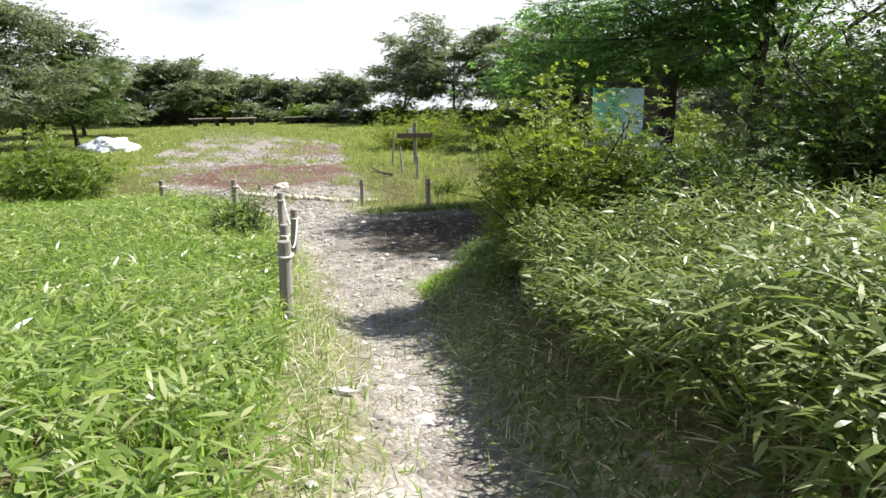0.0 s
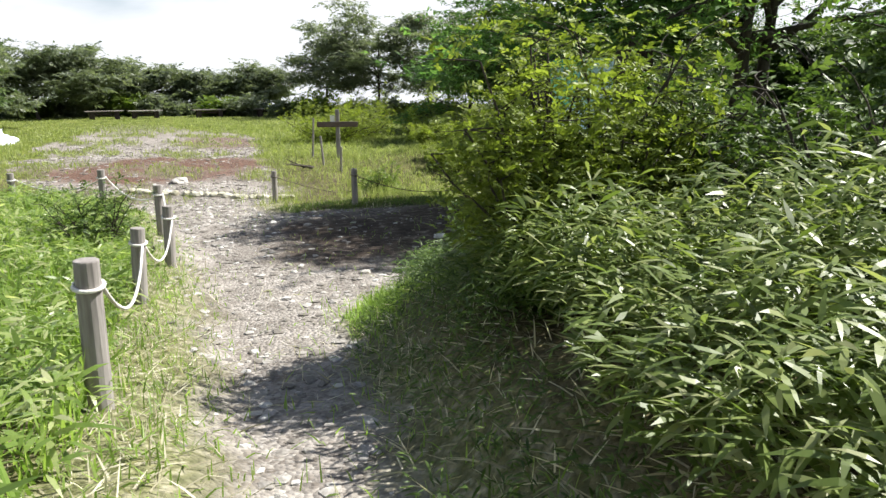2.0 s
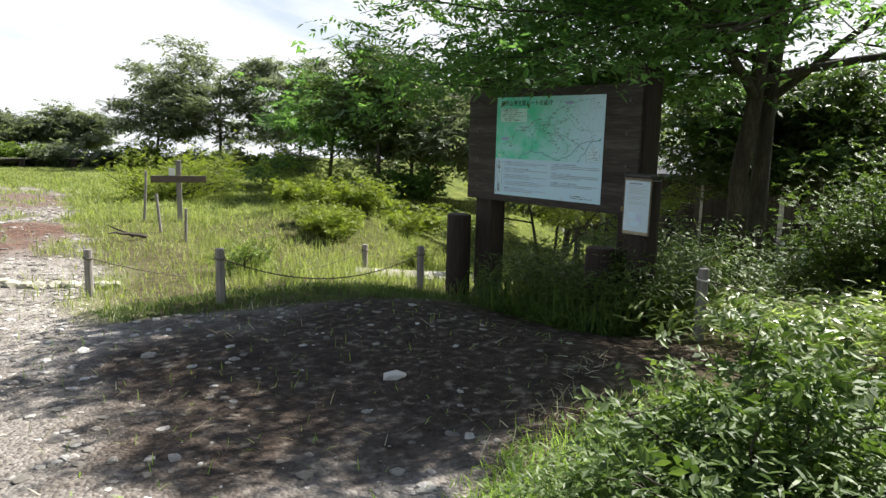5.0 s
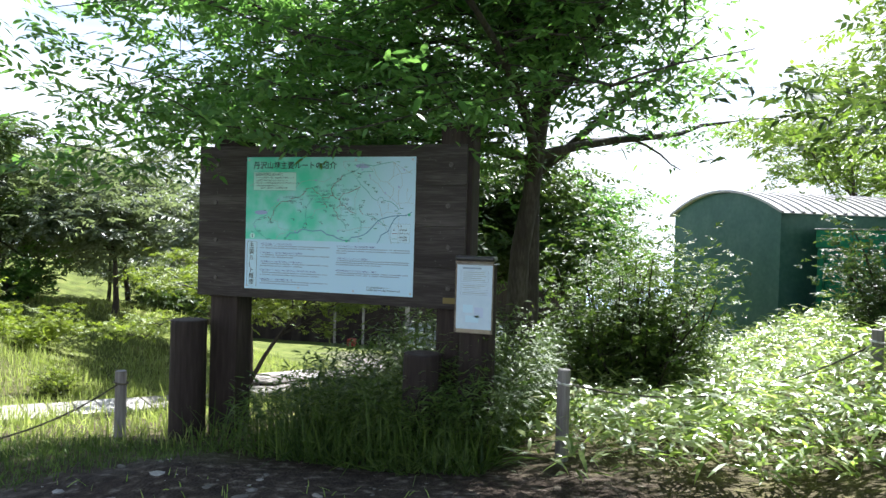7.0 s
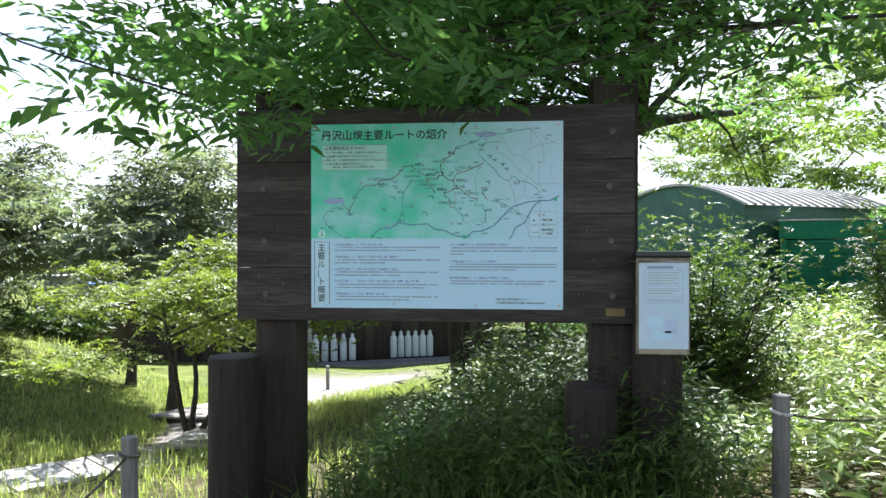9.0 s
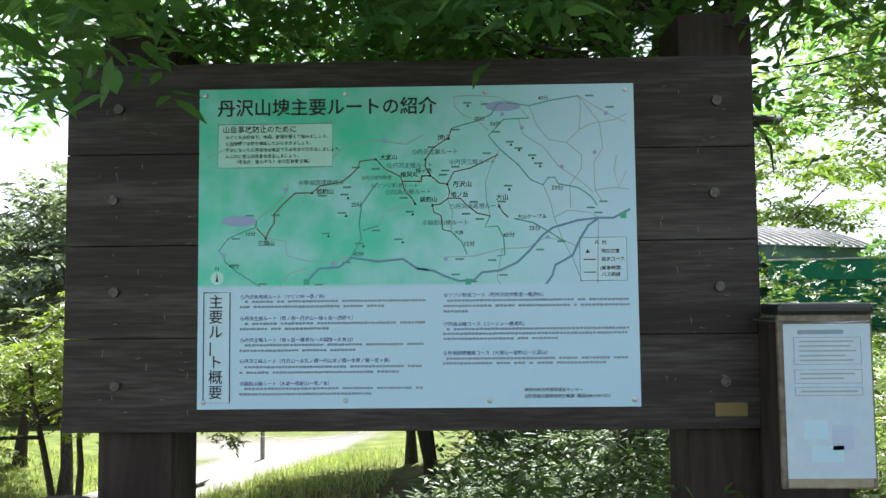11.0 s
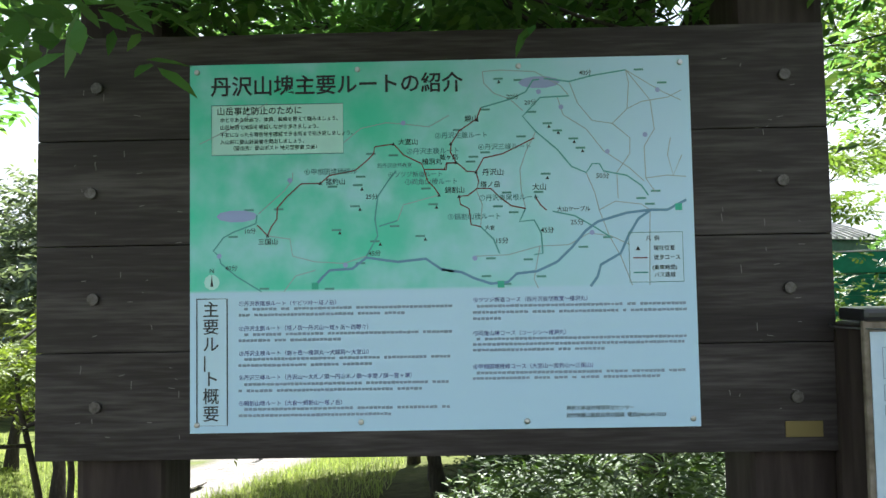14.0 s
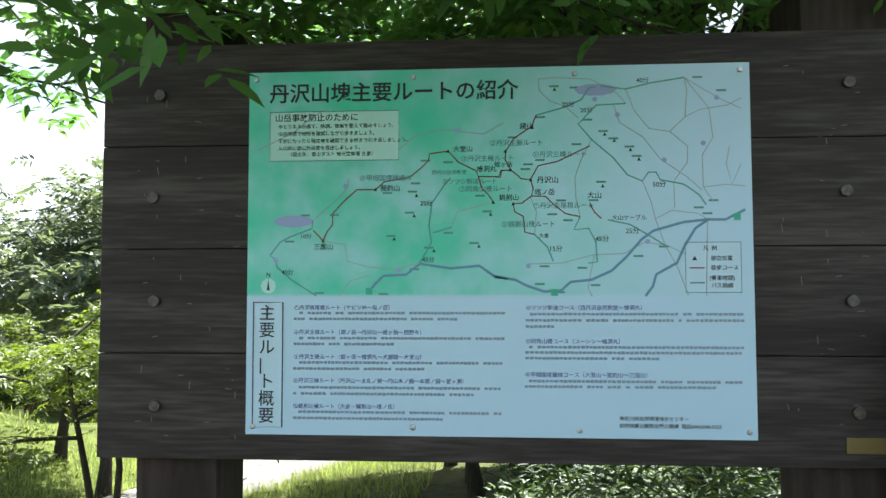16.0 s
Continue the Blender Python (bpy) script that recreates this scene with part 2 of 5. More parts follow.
def joined(name, verts, faces, material, parent=None, label="", smooth=False):
    """One mesh object from arrays: verts (n, 3) and faces (m, 3) or (m, 4)."""
    verts, faces = np.asarray(verts, np.float32), np.asarray(faces, np.int32)
    k = faces.shape[1]
    me = bpy.data.meshes.new(name)
    me.vertices.add(len(verts))
    me.vertices.foreach_set("co", verts.ravel())
    me.loops.add(faces.size)
    me.loops.foreach_set("vertex_index", faces.ravel())
    me.polygons.add(len(faces))
    me.polygons.foreach_set("loop_start", np.arange(0, faces.size, k, dtype=np.int32))
    me.polygons.foreach_set("use_smooth", np.full(len(faces), smooth))
    me.materials.append(material)
    me.update(calc_edges=True)
    ob = new(name, me)
    if parent:
        ob.parent = parent
    return tagged(ob, label)


def part(name, bm, material, parent=None, label="", smooth=False):
    me = bpy.data.meshes.new(name)
    bm.to_mesh(me)
    bm.free()
    me.materials.append(material)
    if smooth:
        me.polygons.foreach_set("use_smooth", np.full(len(me.polygons), True))
    ob = new(name, me)
    if parent:
        ob.parent = parent
    return tagged(ob, label)


def box(size, at=(0, 0, 0), bevel=0.006, turn=0):
    bm = bmesh.new()
    bmesh.ops.create_cube(bm, size=1, matrix=pose(*at, 0, 0, turn) @ Matrix.Diagonal((*size, 1)))
    if bevel:
        bmesh.ops.bevel(bm, geom=bm.edges[:], offset=bevel, segments=2, affect="EDGES", profile=0.6)
    return bm


def disc(radius, depth, at=(0, 0, 0), sides=16, bevel=0.006, taper=1.0, tilt=(0, 0, 0)):
    bm = bmesh.new()
    bmesh.ops.create_cone(bm, cap_ends=True, segments=sides, radius1=radius, radius2=radius * taper, depth=depth, matrix=pose(*at, *tilt))
    if bevel:
        rim = [e for e in bm.edges if any(len(f.verts) > 4 for f in e.link_faces)]
        bmesh.ops.bevel(bm, geom=rim, offset=bevel, segments=2, affect="EDGES", profile=0.6)
    return bm


def tubes(lines, sides=6):
    """Verts and quads of tapering tubes: each line is a list of points with radii."""
    V, F, base = [], [], 0
    ring = np.linspace(0, 2 * np.pi, sides, endpoint=False)
    for pts, radii in lines:
        pts = np.asarray(pts, float)
        way = np.gradient(pts, axis=0)
        way /= np.linalg.norm(way, axis=1)[:, None] + 1e-9
        side = np.cross(way, (0.13, 0.97, 0.2))
        side /= np.linalg.norm(side, axis=1)[:, None] + 1e-9
        up = np.cross(side, way)
        r = np.asarray(radii, float)[:, None, None]
        V.append((pts[:, None] + r * (np.cos(ring)[None, :, None] * side[:, None] + np.sin(ring)[None, :, None] * up[:, None])).reshape(-1, 3))
        k = len(pts)
        i = np.arange(k - 1)[:, None] * sides + base
        j = np.arange(sides)[None]
        F.append(np.stack([i + j, i + (j + 1) % sides, i + sides + (j + 1) % sides, i + sides + j], -1).reshape(-1, 4))
        base += k * sides
    return np.concatenate(V), np.concatenate(F)


LEAF_V = np.array([(0, 0, 0), (-0.5, 0.45, 0.1), (0, 1, 0), (0.5, 0.45, 0.1)])
LEAF_F = np.array([(0, 2, 1), (0, 3, 2)])
LONG_V = np.array([(0, 0, 0), (-0.5, 0.3, 0.05), (0.5, 0.3, 0.05), (-0.38, 0.66, 0.04), (0.38, 0.66, 0.04), (0, 1, 0)])
LONG_F = np.array([(0, 2, 1), (1, 2, 4), (1, 4, 3), (3, 4, 5)])
BLADE_V = np.array([(-0.5, 0, 0), (0.5, 0, 0), (-0.4, 0.5, 0), (0.4, 0.5, 0), (0, 1, 0)])
BLADE_F = np.array([(0, 1, 3), (0, 3, 2), (2, 3, 4)])


def unit(v):
    return v / (np.linalg.norm(v, axis=-1, keepdims=True) + 1e-9)


def strewn(shape, faces, at, along, face_up, length, width, bend=0.0):
    """Copies of a leaf shape: from at, along a direction, its face towards face_up, drooping by bend."""
    n = len(at)
    Y = unit(along)
    X = unit(np.cross(Y, face_up))
    Z = np.cross(X, Y)
    length, width, bend = (np.broadcast_to(np.asarray(a, float), n)[:, None, None] for a in (length, width, bend))
    s = shape[None]
    p = at[:, None] + s[..., 0:1] * width * X[:, None] + s[..., 1:2] * length * Y[:, None] + s[..., 2:3] * width * Z[:, None]
    p[..., 2] -= (bend * length * s[..., 1:2] ** 2)[..., 0]
    k = len(shape)
    return p.reshape(-1, 3), (faces[None] + (np.arange(n) * k)[:, None, None]).reshape(-1, 3)


def leaf_sprays(tips, count, leaf, spread, per=9, sag=-0.15, tumble=0.35):
    """Leaves set two by two along short twigs round the given tips: places, directions and faces."""
    g = count // per
    base = tips[rng.integers(0, len(tips), g)] + rng.normal(0, 1, (g, 3)) * np.asarray(spread)
    a = rng.uniform(0, 2 * np.pi, g)
    axis = unit(np.stack([np.cos(a), np.sin(a), rng.normal(sag, 0.3, g)], -1))
    face = unit(np.array((0, 0, 1.0)) + rng.normal(0, tumble, (g, 3)))
    side = unit(np.cross(axis, face))
    k = np.arange(per)
    swing = np.where(k % 2, 0.8, -0.8) * (k < per - 1)
    at = base[:, None] + axis[:, None] * ((k + 0.5) * 0.3 * leaf)[None, :, None]
    way = 0.65 * axis[:, None] + side[:, None] * swing[None, :, None] + rng.normal(0, 0.14, (g, per, 3))
    up = face[:, None] + rng.normal(0, 0.2, (g, per, 3))
    return at.reshape(-1, 3), way.reshape(-1, 3), up.reshape(-1, 3)


def smoothstep(a, b, v):
    s = np.clip((v - a) / (b - a), 0, 1)
    return s * s * (3 - 2 * s)


# ---- lie of the land ----
ALONG = [-40, -14, -10, -7, -6, -3, -1, 1, 3, 6, 8, 12, 40, 70]
FALL = [5.0, 1.72, 1.13, 0.68, 0.5, 0.29, 0.17, 0.14, -0.04, -0.34, -0.26, -0.12, -0.15, -0.6]
EDGE_Y = [-40, -14, -10, -7.3, -5, -3, 0, 4, 7, 10, 14, 19, 26, 34]
EDGE_LEFT = [-16, -9.45, -8.35, -7.8, -7.55, -7.2, -7.1, -7.1, -8.2, -9.3, -9.0, -8.8, -7.5, -7]
RIGHT_Y = [-40, -14, -10, -7.3, -5, -4.3, -3.4, -2.2, -1.4, 0.8, 1.5, 2, 4, 5, 7, 10, 14, 19, 24, 34]
EDGE_RIGHT = [-15.2, -8.75, -7.7, -7.05, -6.4, -5.85, -4.3, -1.6, -1.2, -1.4, -3.0, -4.9, -4.9, -4.3, -3.3, -2.9, -2.2, -1.2, -0.8, -5]


def ripple(x, y):
    return (np.sin(1.7 * x + 0.6 * y) * np.cos(1.3 * y - 0.4 * x + 1) + 0.5 * np.sin(4.1 * x - 2.2 * y + 2) * np.cos(3.3 * y + 1.1 * x)
            + 0.3 * np.sin(9.3 * x + 5 * y) * np.cos(8.1 * y - 4.4 * x))


def height(x, y):
    x, y = np.asarray(x, float), np.asarray(y, float)
    z = sum(np.interp(y + s, ALONG, FALL) for s in (-1.2, -0.6, 0, 0.6, 1.2)) / 5
    left = np.interp(y, EDGE_Y, EDGE_LEFT) - x
    right = x - np.interp(y, RIGHT_Y, EDGE_RIGHT)
    z = z + (0.22 * smoothstep(-0.35, 0.35, left) + 0.2 * smoothstep(0.3, 2, left)) * smoothstep(6, 2, y)
    z = z + 0.42 * smoothstep(0.0, 0.85, right) * smoothstep(-3.8, -6, y)
    knoll = smoothstep(7, 14, y) * smoothstep(18, 12.5, x)
    z = z - 0.13 * np.clip(x + 2, 0, 35) * smoothstep(40, 20, y) * (0.45 + 0.55 * smoothstep(-9, 0, y)) * (1 - 0.8 * knoll)
    z = z + 0.5 * smoothstep(-8, -18, x) * smoothstep(30, 5, y)
    z = z + 0.8 * np.exp(-(((x - 3.4) / 2.3) ** 2 + ((y - 10.2) / 1.9) ** 2))
    r = np.hypot(x - 3, y - 10)
    z = z - 34 * smoothstep(56, 150, r) - 120 * smoothstep(140, 700, r)
    return z + 0.025 * ripple(x, y) * smoothstep(60, 30, r) + 1.2 * np.sin(x / 31) * np.cos(y / 27) * smoothstep(60, 90, r)


def ground_z(x, y):
    return float(height(x, y))


def gravel_zone(x, y):
    w = 0.16 * ripple(1.6 * x, 1.6 * y) + 0.16 * np.clip(y - 6, 0, 12) * (0.5 * ripple(0.55 * x, 0.5 * y) + 0.3 * ripple(1.5 * x + 3, 1.4 * y))
    left = x - np.interp(y, EDGE_Y, EDGE_LEFT) + w
    right = np.interp(y, RIGHT_Y, EDGE_RIGHT) - x + 0.8 * w
    patchy = 1 - smoothstep(4, 8, y) * 0.75 * smoothstep(0.1, -0.6, ripple(0.8 * x + 1, 0.7 * y) + 0.5 * ripple(2.3 * x, 2.1 * y))
    return smoothstep(-0.25, 0.25, left) * smoothstep(-0.25, 0.25, right) * smoothstep(36, 22, y) * patchy


def yard_zone(x, y):
    line = np.interp(x, [1, 5, 9, 16, 24, 30], [4.6, 3.9, 5.4, 4.6, 7, 8])
    half = np.interp(x, [1, 9, 16, 22, 32], [0.3, 1.2, 1.8, 3.5, 5])
    return smoothstep(1.25, 0.8, np.abs(y - line) / half + 0.15 * ripple(x, y)) * smoothstep(1.2, 2.2, x) * smoothstep(25, 19, x)


def mould_shade_zone(x, y):
    """Dark leaf mould under the tree, its tone deepened to hold the tree's shade."""
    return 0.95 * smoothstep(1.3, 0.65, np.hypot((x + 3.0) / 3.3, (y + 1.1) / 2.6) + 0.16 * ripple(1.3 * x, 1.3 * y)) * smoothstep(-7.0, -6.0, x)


def soil_zone(x, y):
    w = 0.5 * ripple(0.9 * x, 0.9 * y)
    a = smoothstep(1.25, 0.75, np.hypot((x + 6.1) / 3.1, (y - 11.6) / 2.7) + 0.3 * w)
    b = smoothstep(1.25, 0.75, np.hypot((x + 2.6) / 1.6, (y - 19) / 3) + 0.3 * w)
    return np.maximum(a, 0.8 * b)


def verge(x, y):
    left, right = np.interp(y, EDGE_Y, EDGE_LEFT) - x, x - np.interp(y, RIGHT_Y, EDGE_RIGHT)
    return np.maximum(np.exp(-((left - 0.3) / 0.36) ** 2), np.exp(-((right - 0.15) / 0.35) ** 2)) * smoothstep(9, 4, y) + 0.02 * gravel_zone(x, y)


def spaced(lo, hi, step, out, reach):
    core = np.arange(lo, hi + step / 2, step)
    grow = out * np.cumsum(1.16 ** np.arange(60))
    grow = grow[grow < reach]
    return np.concatenate([(lo - grow)[::-1], core, hi + grow])


GX, GY = spaced(-12, 5, 0.13, 0.2, 3200), spaced(-14.5, 15, 0.13, 0.2, 3200)
MX, MY = np.meshgrid(GX, GY)
MZ = height(MX, MY)
nx, ny = len(GX), len(GY)
i, j = np.meshgrid(np.arange(nx - 1), np.arange(ny - 1))
q = (j * nx + i).ravel()
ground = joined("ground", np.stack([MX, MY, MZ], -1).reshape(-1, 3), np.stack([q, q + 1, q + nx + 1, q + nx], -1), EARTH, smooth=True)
tagged(ground, "stony trodden path and grassy clearing on a mountain top", "ground", kind="structure")
GRAVEL, SOIL = np.maximum(gravel_zone(MX, MY), yard_zone(MX, MY)), soil_zone(MX, MY)
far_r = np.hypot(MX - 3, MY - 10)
for key, values in (("gravel", GRAVEL), ("redsoil", SOIL * GRAVEL), ("mould_shade", mould_shade_zone(MX, MY)), ("thatch", np.clip(1.3 * verge(MX, MY), 0, 0.9) * (1 - mould_shade_zone(MX, MY))), ("sward", smoothstep(11, 22, np.hypot(MX + 6, MY + 4)) * (1 - GRAVEL)), ("far_haze", smoothstep(90, 260, far_r))):
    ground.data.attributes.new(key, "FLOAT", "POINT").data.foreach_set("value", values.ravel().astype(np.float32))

# ---- grass ----
rng = np.random.default_rng(7)


def spots(n, x0, x1, y0, y1, keep):
    x, y = rng.uniform(x0, x1, n), rng.uniform(y0, y1, n)
    k = rng.random(n) < keep(x, y)
    return x[k], y[k]


def grass(name, label, material, x, y, tall, wide, lean=0.5, bend=0.35, clump=0.0, category="grass"):
    n = len(x)
    a = rng.uniform(0, 2 * np.pi, n)
    if clump:
        x, y = x + rng.normal(0, clump, n), y + rng.normal(0, clump, n)
    at = np.stack([x, y, height(x, y) - 0.01], -1)
    tilt = np.abs(rng.normal(0, lean, n))
    way = np.stack([np.cos(a) * tilt, np.sin(a) * tilt, np.ones(n)], -1)
    up = np.stack([np.cos(a), np.sin(a), np.full(n, 0.4)], -1) + rng.normal(0, 0.3, (n, 3))
    tall = tall * rng.uniform(0.55, 1.25, n)
    v, f = strewn(BLADE_V, BLADE_F, at, way, up, tall, wide * rng.uniform(0.7, 1.3, n), bend * rng.uniform(0.2, 1.4, n))
    return tagged(joined(name, v, f, material), label, category, kind="stuff")


def off_path(x, y):
    return 1 - np.maximum(gravel_zone(x, y), yard_zone(x, y))


def bank(x, y):
    return off_path(x, y) * (x < np.interp(y, EDGE_Y, EDGE_LEFT) - 0.5)

def bamboo_grass(name, label, x, y, tall, leaf, category="bamboo grass", material=LEAF_SASA, wide=0.165):
    """Broad-leaved low bamboo: leaves in whorls on thin stems."""
    n = len(x)
    z = height(x, y)
    top = tall * rng.uniform(0.55, 1.1, n) * (0.8 + 0.25 * ripple(0.8 * x, 0.8 * y))
    P, W, L = [], [], []
    for k in range(7):
        h = top * rng.uniform(0.45, 1.0, n)
        a = rng.uniform(0, 2 * np.pi, n)
        P.append(np.stack([x + 0.06 * np.cos(a), y + 0.06 * np.sin(a), z + h], -1))
        W.append(np.stack([np.cos(a), np.sin(a), rng.normal(0.25, 0.35, n)], -1))
        L.append(leaf * rng.uniform(0.6, 1.25, n))
    P, W, L = np.concatenate(P), np.concatenate(W), np.concatenate(L)
    up = np.array((0, 0, 1.0)) + rng.normal(0, 0.35, P.shape)
    v, f = strewn(LONG_V, LONG_F, P, W, up, L, L * wide, rng.uniform(0.05, 0.45, len(P)))
    return tagged(joined(name, v, f, material), label, category, kind="stuff")


x, y = spots(72000, -16, -7, -15, 7, bank)
grass("tall_grass", "lush bright green grass on the bank beside the path", BLADE, x, y, 0.36, 0.016, 0.55, 0.45)
x, y = spots(12000, -14, -7, -15, 5, bank)
bamboo_grass("bank_bamboo_grass", "broad-leaved green grass on the sunny bank", x, y, 0.34, 0.15)
x, y = spots(120000, -10, -1, -14.5, 9, lambda x, y: verge(x, y) * np.where(x > np.interp(y, RIGHT_Y, EDGE_RIGHT) - 0.4, np.where(y < -5, 0.35, smoothstep(-2.9, -3.6, y)), 1))
grass("path_grass", "short green grass along the edge of the path", BLADE, x, y, 0.13, 0.008, 0.9, 0.4)
x, y = spots(80000, -10, -2, -14.5, 4, lambda x, y: verge(x, y) * smoothstep(-0.5, 0.4, ripple(1.3 * x, 1.1 * y)) * np.where((x > np.interp(y, RIGHT_Y, EDGE_RIGHT)) & (y < -5), 0.8, 1) + 0.5 * (x > np.interp(y, RIGHT_Y, EDGE_RIGHT)) * (x < np.interp(y, RIGHT_Y, EDGE_RIGHT) + 1.1) * (y < -5.6))
grass("dry_litter", "dry straw and leaf litter along the path", STRAW, x, y, 0.16, 0.008, 6.0, 0.15, category="litter")
x, y = spots(150000, -22, 14, 2, 46, lambda x, y: off_path(x, y) * (1 - 0.55 * smoothstep(12, 40, y)) * smoothstep(1.2, 3, y + 0.25 * (x + 4)))
grass("field_grass", "yellow-green meadow grass in the clearing", BLADE_FIELD, x, y, 0.2 * (1 + 0.012 * y) * (1 + 0.35 * ripple(0.7 * x, 0.6 * y)) * (1 - 0.65 * smoothstep(24, 36, y)), 0.011 + 0.0007 * y, 0.6, 0.45)
x, y = spots(20000, -4.6, 6.5, 3.0, 13.5, lambda x, y: off_path(x, y) * smoothstep(0.0, 0.7, ripple(1.1 * x + 2, 1.0 * y)))
grass("seed_grass", "tall pale yellow-green grass gone to seed", BLADE_FIELD, x, y, 0.44, 0.009, 0.35, 0.4)
# bush leaf colour instead of bright blades puts the tree's shade into this grass
x, y = spots(9000, -4.8, -0.6, 0.6, 3, off_path)
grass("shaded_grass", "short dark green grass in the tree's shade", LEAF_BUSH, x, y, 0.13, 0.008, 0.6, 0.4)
x, y = spots(26000, -8.2, -3.2, -14.5, -6.3, lambda x, y: (x > np.interp(y, RIGHT_Y, EDGE_RIGHT) + 0.5 + 0.25 * smoothstep(-9.2, -7.8, y)) * np.where(x < -6.2, 1.0, 0.7))
bamboo_grass("path_bamboo_grass", "dense glossy bamboo grass on the bank by the path", x, y, 0.76, 0.12, material=LEAF_BANK, wide=0.15)
# dark leaves in the next two patches paint the bank's shade into colour
x, y = spots(9000, -8.6, -4.2, -14.5, -5.4, lambda x, y: np.exp(-((x - np.interp(y, RIGHT_Y, EDGE_RIGHT) - 0.45) / 0.3) ** 2))
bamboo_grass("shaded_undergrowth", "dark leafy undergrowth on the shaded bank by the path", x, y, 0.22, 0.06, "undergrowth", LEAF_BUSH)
x, y = spots(9000, -7.2, -3.0, -7.6, -3.9, lambda x, y: smoothstep(0.35, 0.75, x - np.interp(y, RIGHT_Y, EDGE_RIGHT)) * smoothstep(2.6, 1.6, x - np.interp(y, RIGHT_Y, EDGE_RIGHT)))
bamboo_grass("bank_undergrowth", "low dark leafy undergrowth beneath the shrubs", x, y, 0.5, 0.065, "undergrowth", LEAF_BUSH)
x, y = spots(60000, -8.6, -2.2, -7, -2.2, lambda x, y: off_path(x, y) * smoothstep(-6.4, -5.2, y) * smoothstep(-3.1, -3.9, y) * (x > np.interp(y, RIGHT_Y, EDGE_RIGHT) + 0.05))
grass("bank_grass", "sunlit green grass at the foot of the shrubs", BLADE, x, y, 0.17, 0.008, 0.8, 0.45)
x, y = spots(5600, -1.2, 11, -9.5, -2.1, lambda x, y: np.where(x > 0, 1.0, smoothstep(-2.0, -3.2, y)))
bamboo_grass("shed_bamboo_grass", "pale glossy bamboo grass between signboard and shed", x, y, 0.66, 0.19)
# dark leaf colour under the sign takes in the shade of tree and board
x, y = spots(12000, -0.9, 3.2, -1.8, 1.2, lambda x, y: smoothstep(1.3, -0.6, y + 0.25 * rng.random(len(x))))
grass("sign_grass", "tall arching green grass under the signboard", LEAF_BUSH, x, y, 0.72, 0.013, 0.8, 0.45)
x, y = spots(4600, -0.7, 3.4, -2.0, 0.6, lambda x, y: 0.4 + 0.6 * smoothstep(0.6, -0.3, y))
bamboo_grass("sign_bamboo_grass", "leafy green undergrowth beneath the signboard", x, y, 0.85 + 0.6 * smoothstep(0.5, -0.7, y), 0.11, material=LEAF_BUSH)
x, y = spots(14000, -1.0, 14, 1.0, 9, off_path)
grass("slope_grass", "sunlit grass on the slope behind the signboard", BLADE_FIELD, x, y, 0.3, 0.012, 0.5, 0.4)

# ---- trees and shrubs ----


def bough(start, way, length, r, segs=6, droop=0.0, jit=0.12):
    pts, p, w = [np.array(start, float)], np.array(start, float), unit(np.array(way, float))
    for s in range(segs):
        w = unit(w + rng.normal(0, jit, 3) + np.array((0, 0, -droop)))
        p = p + w * length / segs
        pts.append(p.copy())
    return np.array(pts), np.linspace(r, r * 0.3, segs + 1)


